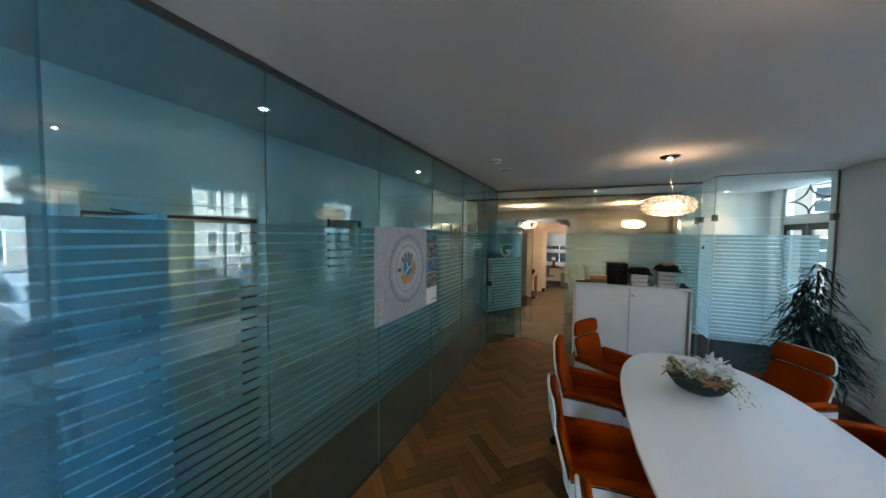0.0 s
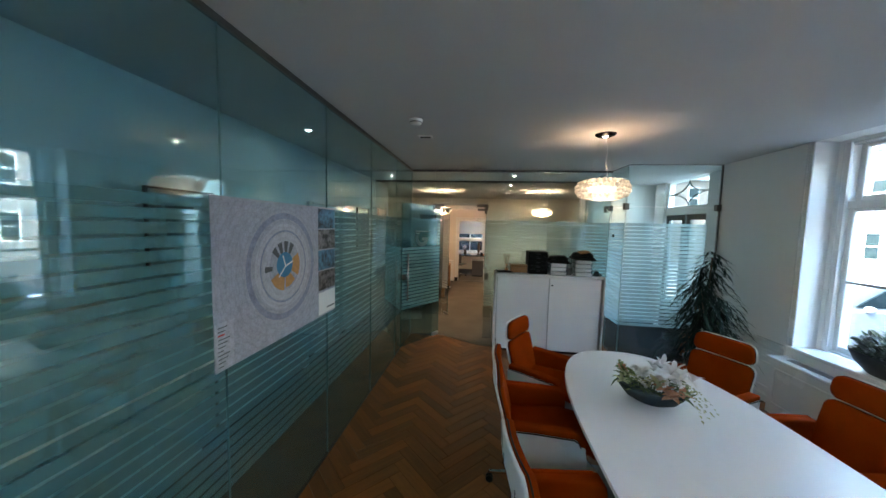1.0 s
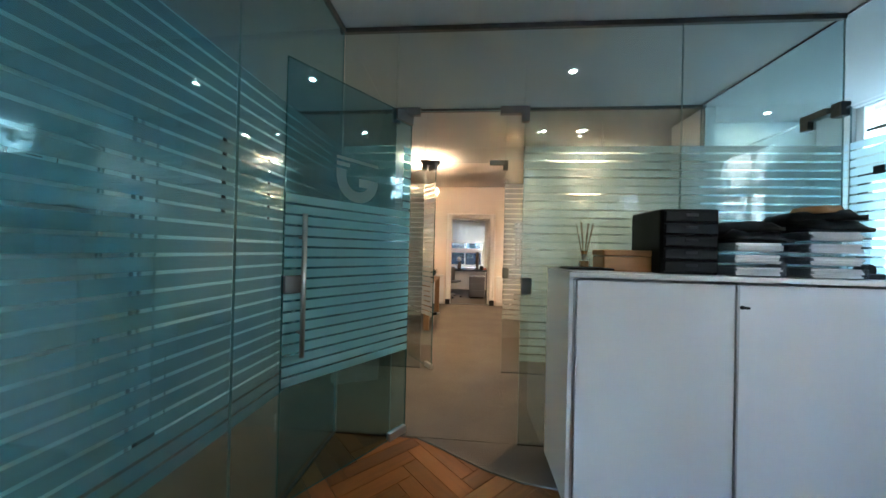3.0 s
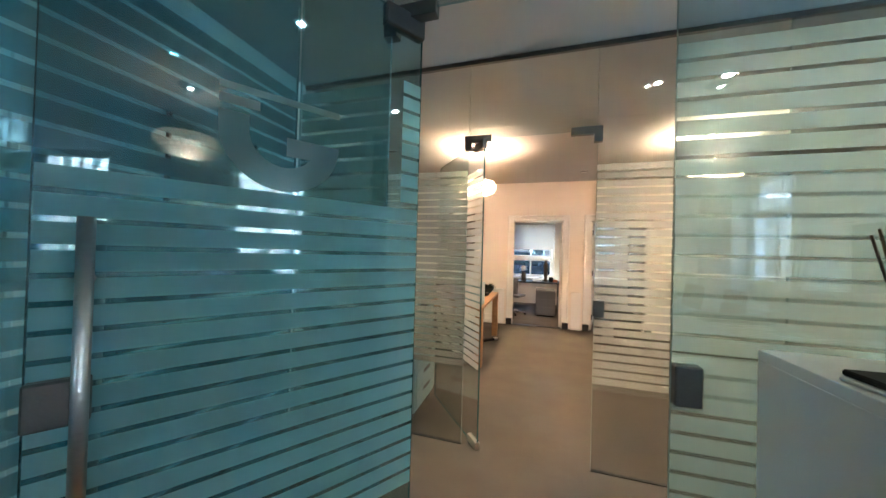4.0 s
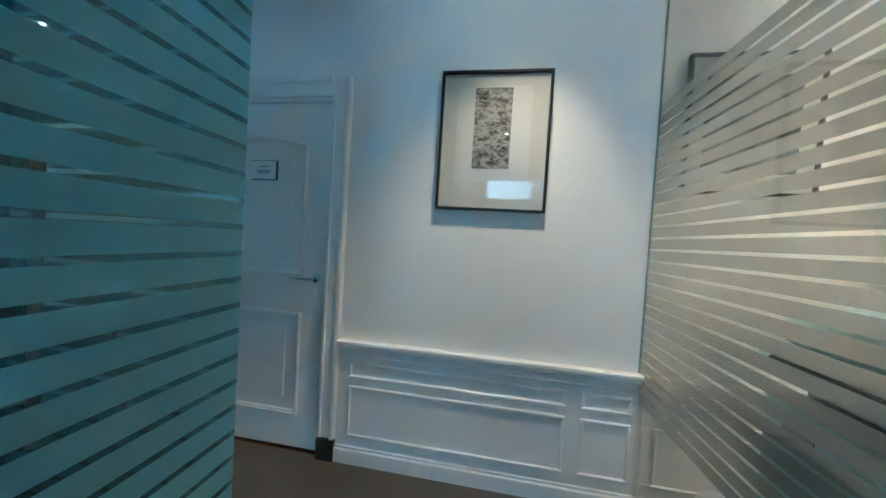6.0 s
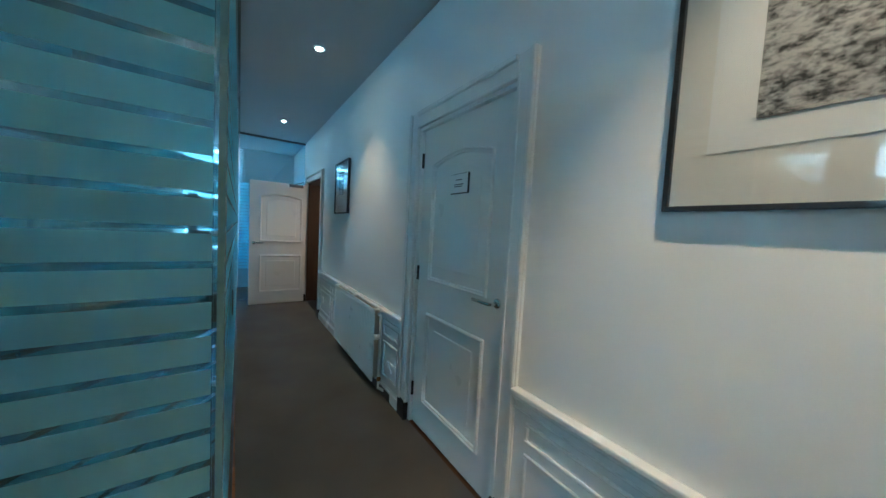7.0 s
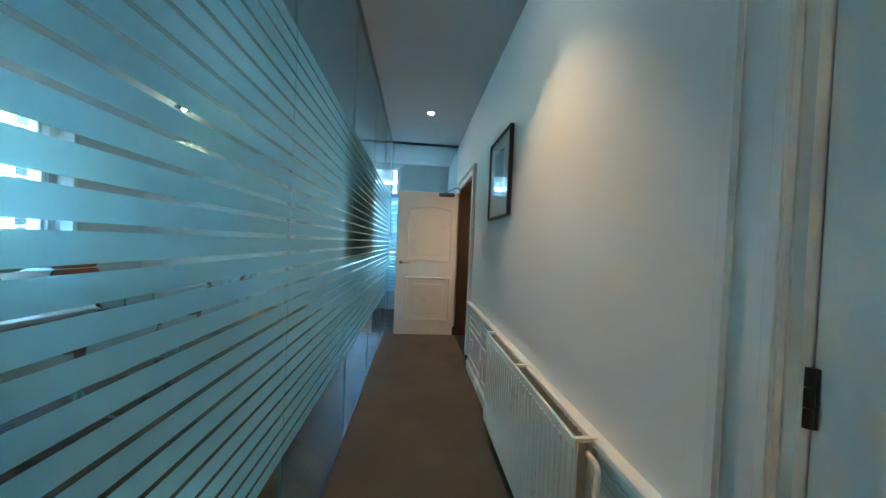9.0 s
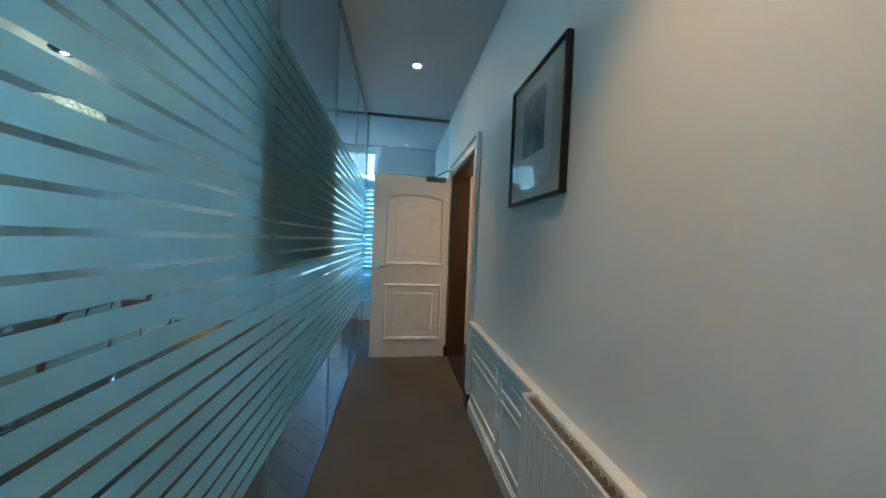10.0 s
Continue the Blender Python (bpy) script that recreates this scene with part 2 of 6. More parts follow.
M["orange"] = material("orange_wool", (0.265, 0.035, 0.001), 0.95, var=0.22, scale=7, fine=340, bump=0.45, spec=0.05)
M["piping"] = material("dark_piping", (0.022, 0.010, 0.006), 0.8, var=0.2)
M["radiator"] = material("radiator_enamel", (0.78, 0.78, 0.76), 0.3, var=0.03, bump=0.02)
M["brass"] = material("aged_brass", (0.32, 0.17, 0.07), 0.4, 0.9, var=0.3)
M["fins"] = material("dusty_fins", (0.46, 0.41, 0.33), 0.7, var=0.2)
M["oak"] = material("light_oak", (0.42, 0.235, 0.11), 0.45, var=0.22, scale=3, fine=50, bump=0.08, stretch=(2, 2, 12))
M["oak_top"] = material("light_oak_top", (0.44, 0.25, 0.12), 0.4, var=0.2, scale=3, fine=50, bump=0.06, stretch=(12, 1.5, 2))
M["woodbox"] = material("honey_wood", (0.36, 0.17, 0.06), 0.45, var=0.25, stretch=(2, 10, 10), scale=4, fine=40)
M["dark_wood"] = material("dark_brown_lining", (0.045, 0.025, 0.013), 0.45, var=0.3, stretch=(8, 8, 1), scale=4, fine=40)
M["paper"] = material("white_paper", (0.80, 0.80, 0.80), 0.7, var=0.03, bump=0.03)
M["tray"] = glass_material("clear_tray_plastic", (0.86, 0.89, 0.92), 0.06)
M["paper_edges"] = material("paper_stack", (0.66, 0.66, 0.67), 0.8, var=0.25, scale=3, fine=60, stretch=(1, 1, 14), bump=0.3)
M["bowl"] = material("weathered_bowl", (0.020, 0.036, 0.038), 0.55, var=0.5, scale=14, fine=90, bump=0.25)
M["petal"] = material("white_petal", (0.80, 0.79, 0.77), 0.6, var=0.06, scale=20, bump=0.1)
M["leaf"] = material("green_leaf", (0.105, 0.14, 0.045), 0.5, var=0.45, scale=14, bump=0.15, island=True, random_piece=0.5)
M["pale_leaf"] = material("pale_leaf", (0.40, 0.40, 0.22), 0.6, var=0.3, scale=14, bump=0.15, island=True, random_piece=0.4)
M["spray"] = material("light_green_leaf", (0.20, 0.25, 0.085), 0.55, var=0.35, scale=14, bump=0.15, island=True, random_piece=0.5)
M["peach"] = material("peach_leaf", (0.50, 0.24, 0.13), 0.6, var=0.3, scale=14, bump=0.15, island=True, random_piece=0.4)
M["sill_leaf"] = material("dark_glossy_leaf", (0.030, 0.055, 0.020), 0.4, var=0.5, scale=12, bump=0.1, island=True, random_piece=0.6)
M["palm"] = material("dark_leaf", (0.008, 0.020, 0.012), 0.5, spec=0.2, var=0.5, scale=10, bump=0.1, island=True, random_piece=0.5)
M["bark"] = material("bark", (0.10, 0.075, 0.05), 0.85, var=0.4, fine=60, bump=0.6, stretch=(4, 4, 1))
M["soil"] = material("soil", (0.03, 0.022, 0.016), 0.95, var=0.4, fine=80, bump=0.8)
M["pot"] = material("dark_pot", (0.035, 0.037, 0.04), 0.5, var=0.25, fine=60, bump=0.1)
M["terracotta"] = material("copper_pot", (0.42, 0.13, 0.045), 0.28, 0.5, var=0.3)
M["frame_black"] = material("black_frame", (0.014, 0.014, 0.015), 0.35, var=0.15)
M["mount"] = material("picture_mount", (0.74, 0.72, 0.68), 0.7, var=0.03)
M["ink"] = material("ink_drawing", (0.25, 0.245, 0.235), 0.7, var=0.9, scale=22, fine=75, bump=0, contrast=0.09, stretch=(1, 1, 1.7))
M["photo"] = material("grey_photo", (0.12, 0.13, 0.14), 0.4, var=0.9, scale=5, fine=22, bump=0, contrast=0.09)
M["painting"] = material("oil_painting", (0.09, 0.058, 0.018), 0.5, var=0.95, scale=3.5, fine=16, bump=0.3, contrast=0.09)
M["map"] = map_material("map_print", (0.40, 0.42, 0.50), (0.53, 0.445))
M["map_ring"] = material("map_ring_print", (0.26, 0.29, 0.40), 0.6, var=0.25, scale=14, fine=60, bump=0, contrast=0.12)
M["map_light"] = map_material("map_light_print", (0.48, 0.50, 0.57), (0.53, 0.445))
M["map_blue"] = material("map_blue", (0.05, 0.22, 0.42), 0.6, var=0.15)
M["map_orange"] = material("map_orange", (0.52, 0.27, 0.09), 0.6, var=0.25, scale=30)
M["map_dark"] = material("map_dark", (0.09, 0.095, 0.11), 0.6, var=0.2)
M["sky_photo"] = material("blue_photo", (0.06, 0.15, 0.24), 0.5, var=0.8, scale=7, fine=25, bump=0, contrast=0.09)
M["town_photo"] = material("town_photo", (0.13, 0.12, 0.12), 0.5, var=0.9, scale=12, fine=35, bump=0, contrast=0.09)
M["red"] = material("red_print", (0.5, 0.05, 0.05), 0.6)
M["copier"] = material("copier_shell", (0.43, 0.56, 0.60), 0.4, var=0.04, bump=0.03)
M["asphalt"] = material("asphalt", (0.055, 0.053, 0.052), 0.9, var=0.25, fine=150, bump=0.5)
M["brick"] = material("pavement_brick", (0.13, 0.10, 0.085), 0.85, var=0.3, scale=10, fine=60, bump=0.3)
# White facades darkened in the colour to hold down outdoor brightness
M["stucco"] = material("dimmed_stucco", (0.15, 0.16, 0.17), 0.8, var=0.05)
M["dark_window"] = material("dark_pane", (0.012, 0.020, 0.024), 0.15, var=0.2, bump=0, spec=0.18)
M["hedge"] = material("hedge_leaf", (0.13, 0.12, 0.035), 0.6, var=0.5, scale=5, island=True, random_piece=0.6)
M["car_blue"] = material("dark_car_paint", (0.012, 0.018, 0.028), 0.35, 0.0, var=0.1, bump=0, spec=0.12)
M["car_silver"] = material("silver_car_paint", (0.26, 0.28, 0.30), 0.35, 0.3, var=0.05, bump=0)
M["tyre"] = material("tyre_rubber", (0.02, 0.02, 0.02), 0.8)
M["yellow"] = material("yellow_plate", (0.65, 0.42, 0.03), 0.5)
M["blind"] = film_material("roller_blind", (0.66, 0.64, 0.62), 0.3, (0, 0.46, 0.50, 0.04))
M["bulb"] = glow_material("lamp_glow", (1.0, 0.84, 0.64), 0.6)
M["bulb_soft"] = glow_material("lamp_soft_glow", (1.0, 0.86, 0.70), 0.19)
M["downlight"] = glow_material("downlight_glow", (1.0, 0.86, 0.62), 5.0)
M["bead"] = film_material("clear_bead", (0.92, 0.88, 0.83), 0.1, (0, 0.46, 0.04, 0.50))

# ---- builders ----


def box(bm, a, b, bevel=0.0, m=None, seg=1):
    """A box from corner a to corner b, its edges rounded, set at the pose m."""
    r = bmesh.ops.create_cube(bm, size=1)
    vs = r["verts"]
    for v in vs:
        v.co = Vector([(a[i] + b[i]) / 2 + (b[i] - a[i]) * v.co[i] for i in range(3)])
    if bevel:
        es = list({e for v in vs for e in v.link_edges})
        r = bmesh.ops.bevel(bm, geom=es, offset=bevel, segments=seg, affect="EDGES", profile=0.5)
        vs = list({v for f in r["faces"] for v in f.verts} | {v for v in vs if v.is_valid})
    if m is not None:
        bmesh.ops.transform(bm, matrix=m, verts=vs)
    return bm


def boxed(a, b, bevel=0.0, m=None, seg=1):
    return box(bmesh.new(), a, b, bevel, m, seg)


def lathe(bm, profile, n=24, m=None):
    """A turned shape from (radius, height) pairs."""
    rings = []
    for r, z in profile:
        if r < 1e-6:
            rings.append([bm.verts.new((0, 0, z))])
        else:
            rings.append([bm.verts.new((r * math.cos(2 * math.pi * i / n), r * math.sin(2 * math.pi * i / n), z)) for i in range(n)])
    for p, q in zip(rings, rings[1:]):
        for i in range(n):
            j = (i + 1) % n
            loop = [p[i % len(p)], p[j % len(p)], q[j % len(q)], q[i % len(q)]]
            loop = [v for k, v in enumerate(loop) if v not in loop[:k]]
            if len(loop) > 2:
                bm.faces.new(loop)
    vs = [v for r in rings for v in r]
    if m is not None:
        bmesh.ops.transform(bm, matrix=m, verts=vs)
    return bm


def tube(bm, points, r, n=8):
    """A round rod along points, with closed ends."""
    pts = [Vector(p) for p in points]
    rings = []
    for i, p in enumerate(pts):
        d = (pts[min(i + 1, len(pts) - 1)] - pts[max(i - 1, 0)]).normalized()
        u = d.cross(Vector((0, 0, 1)))
        if u.length < 1e-3:
            u = d.cross(Vector((1, 0, 0)))
        u.normalize()
        w = d.cross(u)
        rings.append([bm.verts.new(p + (u * math.cos(2 * math.pi * k / n) + w * math.sin(2 * math.pi * k / n)) * r) for k in range(n)])
    for a, b in zip(rings, rings[1:]):
        for k in range(n):
            bm.faces.new((a[k], a[(k + 1) % n], b[(k + 1) % n], b[k]))
    bm.faces.new(rings[0][::-1])
    bm.faces.new(rings[-1])
    return bm


def plate(bm, outline, z0, z1, m=None):
    """A flat plate with the given outline of (x, y)."""
    lo = [bm.verts.new((x, y, z0)) for x, y in outline]
    hi = [bm.verts.new((x, y, z1)) for x, y in outline]
    bm.faces.new(lo[::-1])
    bm.faces.new(hi)
    n = len(lo)
    for i in range(n):
        bm.faces.new((lo[i], lo[(i + 1) % n], hi[(i + 1) % n], hi[i]))
    if m is not None:
        bmesh.ops.transform(bm, matrix=m, verts=lo + hi)
    return bm


def mesh_of(name, bm, mat, smooth=False):
    bmesh.ops.recalc_face_normals(bm, faces=bm.faces)
    me = bpy.data.meshes.new(name)
    bm.to_mesh(me)
    bm.free()
    for one in (mat if isinstance(mat, (list, tuple)) else [mat]):
        me.materials.append(M[one])
    if smooth:
        for p in me.polygons:
            p.use_smooth = True
    return me


def part(name, bm, mat, parent, label="", smooth=False, m=None):
    """One mesh object under a thing or a part."""
    ob = new(name, mesh_of(name, bm, mat, smooth))
    ob.parent = parent
    if m is not None:
        ob.matrix_basis = m
    return tagged(ob, label)


def thing(name, label, category, m=None, group="", kind=""):
    """An Empty at the base of a thing."""
    ob = new(name)
    ob.empty_display_size = 0.1
    if m is not None:
        ob.matrix_basis = m
    return tagged(ob, label, category, group, kind)


def setting(name, bm, mat, label, category, smooth=False):
    return tagged(new(name, mesh_of(name, bm, mat, smooth)), label, category, kind="structure")


def wall_with_holes(bm, along, c0, c1, u0, u1, z0, z1, holes):
    """A wall of blocks round its openings; along is 'x' or 'y', c0..c1 its thickness, holes (u, u, z, z)."""
    def put(ua, ub, za, zb):
        if ub - ua > 1e-4 and zb - za > 1e-4:
            box(bm, (ua, c0, za) if along == "x" else (c0, ua, za), (ub, c1, zb) if along == "x" else (c1, ub, zb))
    at = u0
    for ha, hb, za, zb in sorted(holes):
        put(at, ha, z0, z1)
        put(ha, hb, z0, za)
        put(ha, hb, zb, z1)
        at = hb
    put(at, u1, z0, z1)
    return bm

# ---- floors and ceiling ----
setting("floor_base", boxed((-1.3, YS - 0.1, -0.30), (5.0, 8.2, -0.012)), "joint", "dark underfloor between the oak parquet blocks", "floor")
bm = bmesh.new()
box(bm, (-2.7, YB, -0.05), (3.32, YN, 0.005))
box(bm, (XW, -0.16, -0.05), (-0.006, YB, 0.005))
floor_carpet = setting("floor_carpet", bm, "carpet", "brown short-pile carpet of hall, corridor and office", "carpet")
ARC = [(0.44, 5.53), (0.62, 5.53), (0.76, 5.455), (0.883, 5.377), (1.079, 5.265), (1.261, 5.195), (1.459, 5.165), (1.75, 5.18), (2.1, 5.26), (2.45, 5.40), (2.75, 5.56)]
part("carpet_tongue", plate(bmesh.new(), ARC, -0.02, 0.005), "carpet", floor_carpet)
part("edge_strip", tube(bmesh.new(), [(x, y, 0.003) for x, y in ARC[1:]], 0.006, 6), "rail", floor_carpet)
setting("floor_vestibule", boxed((3.26, 5.05, -0.05), (5.0, 7.25, 0.006)), "mat", "dark ribbed entrance mat in the vestibule", "doormat")
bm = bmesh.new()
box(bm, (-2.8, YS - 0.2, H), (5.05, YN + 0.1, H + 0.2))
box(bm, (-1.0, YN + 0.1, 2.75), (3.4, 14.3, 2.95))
setting("ceiling", bm, "ceiling", "plain matt white ceiling, its colour dimmed to mid-grey", "ceiling")

# ---- walls ----
bm = bmesh.new()
wall_with_holes(bm, "y", XW - 0.2, XW, YS - 0.2, 7.70, -0.05, H, [(4.205, 5.115, -0.05, 2.08), (0.235, 1.285, -0.05, 2.08)])
wall_west = setting("wall_west", bm, "wall", "white painted plaster wall of the corridor", "wall")
bm = bmesh.new()
WINDOWS = [(3.20, "window_1"), (0.34, "window_2")]
wall_with_holes(bm, "y", XF, XF + 0.22, YS - 0.2, 5.05, -0.05, H, [(c - 0.67, c + 0.67, 0.70, H - 0.001) for c, _ in WINDOWS])
wall_with_holes(bm, "y", XF + 0.22, XF + 0.46, YS - 0.2, 5.05, -0.05, H, [(c - 0.63, c + 0.63, 0.70, H - 0.03) for c, _ in WINDOWS])
wall_with_holes(bm, "y", XF + 0.28, XF + 0.46, 5.05, 7.25, -0.05, H, [(5.735, 6.925, -0.05, H - 0.002)])
wall_east = setting("wall_east", bm, "wall", "thick white street wall with deep window reveals", "wall")
bm = bmesh.new()
wall_with_holes(bm, "x", YS - 0.2, YS, XW, XF, -0.05, H, [(-0.16, 0.95, 0.70, H - 0.03)])
setting("wall_south", bm, "wall", "white plaster wall with a tall window", "wall")
bm = bmesh.new()
wall_with_holes(bm, "x", YN, YN + 0.12, -2.7, XF + 0.28, -0.05, H, [(0.47, 1.42, -0.05, 2.085), (1.885, 2.80, -0.05, 2.085)])
setting("wall_north", bm, "wall_office", "warm white office wall with two doorways", "wall")
setting("wall_office_west", boxed((-2.8, 7.5, -0.05), (-2.7, YN + 0.1, H)), "wall_office", "plain white office wall", "wall")
setting("wall_office_step", boxed((-2.7, 7.503, -0.05), (XW - 0.2, 7.70, H)), "wall_office", "short return of the office wall", "wall")
bm = bmesh.new()
box(bm, (3.32, YC + 0.03, -0.05), (3.42, 7.37, H))
box(bm, (3.42, 7.25, -0.05), (XF + 0.28, 7.37, H))
setting("wall_vestibule", bm, "wall", "white wall between office and vestibule", "wall")
setting("wall_office_east", boxed((XF + 0.28, 7.25, -0.05), (XF + 0.46, YN + 0.1, H)), "wall_office", "plain white street wall of the office", "wall")
setting("floor_office_east", boxed((3.32, 7.37, -0.05), (XF + 0.28, YN, 0.005)), "carpet", "brown carpet in the east part of the office", "carpet")
# Unseen wall added so no daylight leaks under the shut door
setting("wall_light_stop", boxed((XW - 0.32, 4.1, -0.05), (XW - 0.2, 5.2, 2.2)), "wall", "plain unseen wall added to stop light under the shut door", "wall")
# small lit room behind the open corridor door
bm = bmesh.new()
box(bm, (-2.1, -0.3, -0.05), (-2.0, 2.0, 2.6))
box(bm, (-2.0, -0.3, -0.05), (-1.25, -0.2, 2.6))
box(bm, (-2.0, 1.9, -0.05), (-1.25, 2.0, 2.6))
box(bm, (-2.1, -0.3, 2.6), (-1.25, 2.0, 2.7))
setting("wall_side_room", bm, "wall_office", "plain walls of a small side room", "wall")
bm = bmesh.new()
box(bm, (-2.1, -0.3, -0.1), (XW, 2.0, 0.001))
setting("floor_side_room", bm, "carpet", "carpet of the small side room", "floor")
bm = bmesh.new()
box(bm, (-1.003, YN + 0.12, -0.05), (-0.9, 14.2, 2.75))
box(bm, (3.3, YN + 0.12, -0.05), (3.403, 14.2, 2.75))
box(bm, (1.84, YN + 0.12, -0.05), (1.86, 14.0, 2.75))
wall_with_holes(bm, "x", 14.0, 14.2, -1.0, 3.4, -0.05, 2.75, [(0.10, 1.42, 0.72, 2.35), (2.0, 3.1, 0.72, 2.35)])
setting("wall_back_office", bm, "wall_office", "plain walls of the back offices", "wall")
setting("floor_back_office", boxed((-1.0, YN, -0.06), (3.4, 14.1, 0.0)), "carpet", "carpet of the back offices", "floor")

# ---- wainscot and skirting ----


def wainscot(name, m, length, panels, rail=True, depth=0.028):
    """Panelling along local x, facing local -y, up to the dado rail."""
    w = thing(name, "white painted panelled wainscot with dado rail", "wainscot", m, kind="structure")
    part("backing", boxed((0, -0.012, 0), (length, 0, 0.70)), "trim", w)
    bm = bmesh.new()
    box(bm, (0, -depth, 0), (length, -0.012, 0.085), 0.004)
    box(bm, (0, -depth + 0.008, 0.085), (length, -0.012, 0.105), 0.005)
    part("skirting", bm, "trim", w)
    bm = bmesh.new()
    box(bm, (0, -0.048, 0.688), (length, 0, 0.714), 0.006, seg=2)
    box(bm, (0, -0.030, 0.663), (length, -0.012, 0.688), 0.006, seg=2)
    box(bm, (0, -0.022, 0.620), (length, -0.012, 0.630), 0.003)
    part("dado_rail", bm, "trim", w)
    for a, b in panels:
        for za, zb in ((0.160, 0.455), (0.500, 0.590)):
            bm = bmesh.new()
            r = 0.016
            for p, q in (((a, za), (b, za + r)), ((a, zb - r), (b, zb)), ((a, za + r), (a + r, zb - r)), ((b - r, za + r), (b, zb - r))):
                box(bm, (p[0], -0.024, p[1]), (q[0], -0.012, q[1]), 0.004)
            part("panel_moulding", bm, "trim", w)
    return w


wainscot("wainscot_hall", pose(XW, 5.215, 0, 0, 0, 90), 1.60, [(0.075, 1.25), (1.325, 1.56)])
wainscot("wainscot_office", pose(XW, 6.83, 0, 0, 0, 90), 0.87, [(0.05, 0.80)])
wainscot("wainscot_corridor", pose(XW, 1.395, 0, 0, 0, 90), 2.70, [(0.06, 0.62), (0.70, 1.55), (1.62, 2.30), (2.37, 2.64)])
wainscot("wainscot_street", pose(XF, 5.05, 0, 0, 0, -90), 1.12, [(0.08, 0.62), (0.68, 1.06)])
wainscot("wainscot_street_south", pose(XF, 2.48, 0, 0, 0, -90), 1.35, [(0.08, 0.62), (0.70, 1.28)])
wainscot("wainscot_pilaster", pose(1.575, YN, 0, 0, 0, 0), 0.17, [(0.035, 0.135)])
wainscot("wainscot_north", pose(-2.6, YN, 0, 0, 0, 0), 2.92, [(0.1, 1.3), (1.4, 2.8)])

# ---- doors ----


def casing(name, m, width, height, deep=0.12, lining="trim"):
    """A moulded casing round an opening of that width; local x along, opening faces local -y."""
    c = thing(name, "white moulded door casing with black plinth blocks", "door frame", m, kind="structure")
    for sx in (-1, 1):
        bm = bmesh.new()
        x0 = -0.105 if sx < 0 else width
        zb = 0.13
        box(bm, (x0, -0.022, zb), (x0 + 0.105, 0, height + 0.105), 0.004)
        xo = x0 if sx < 0 else x0 + 0.075
        box(bm, (xo, -0.038, zb), (xo + 0.03, -0.022, height + 0.105), 0.006)
        xi = x0 + 0.085 if sx < 0 else x0
        box(bm, (xi, -0.028, zb), (xi + 0.02, -0.022, height + 0.02), 0.002)
        part("side_casing", bm, "trim", c)
        part("plinth_block", boxed((x0 - 0.002, -0.036, 0), (x0 + 0.107, 0, 0.128), 0.003), "plinth", c, "black painted plinth block")
    bm = bmesh.new()
    box(bm, (0, -0.0225, height), (width, 0, height + 0.105), 0.004)
    box(bm, (0, -0.0385, height + 0.075), (width, -0.0225, height + 0.105), 0.006)
    box(bm, (0, -0.0285, height), (width, -0.0225, height + 0.02), 0.002)
    part("head_casing", bm, "trim", c)
    bm = bmesh.new()
    box(bm, (0.0, 0.001, 0), (0.018, deep, height))
    box(bm, (width - 0.018, 0.001, 0), (width, deep, height))
    box(bm, (0.018, 0.001, height - 0.018), (width - 0.018, deep, height))
    part("lining", bm, lining, c)
    return c


def arch_panel(bm, x0, x1, z0, z1, rise, y, out):
    """A raised moulding round a panel, its head an arch, and a raised field inside."""
    def ring(inset):
        pts = [(x0 + inset, z0 + inset), (x1 - inset, z0 + inset)]
        n = 10 if rise else 1
        for i in range(n + 1):
            s = i / n
            x = x1 - inset + (x0 - x1 + 2 * inset) * s
            pts.append((x, z1 - inset + rise * math.sin(math.pi * s)))
        return pts
    loops = []
    for inset, dy in ((0.0, 0.0), (0.002, 0.012), (0.009, 0.018), (0.015, 0.011), (0.024, 0.009), (0.027, 0.002), (0.034, -0.014), (0.080, -0.014), (0.10, 0.003)):
        loops.append([bm.verts.new((x, y + out * dy, z)) for x, z in ring(inset)])
    n = len(loops[0])
    for p, q in zip(loops, loops[1:]):
        for i in range(n):
            bm.faces.new((p[i], p[(i + 1) % n], q[(i + 1) % n], q[i]))
    bm.faces.new(loops[-1])


def lever(parent, x, z, y, out, way):
    """A steel lever handle on a round rose."""
    bm = bmesh.new()
    lathe(bm, [(0, 0), (0.026, 0), (0.026, 0.006), (0.022, 0.009), (0, 0.009)], 20, pose(x, y, z, 90 if out < 0 else -90))
    tube(bm, [(x, y, z), (x, y + out * 0.045, z), (x + way * 0.012, y + out * 0.055, z), (x + way * 0.13, y + out * 0.055, z)], 0.0095, 10)
    part("lever_handle", bm, "chrome", parent, "brushed steel lever handle", True)


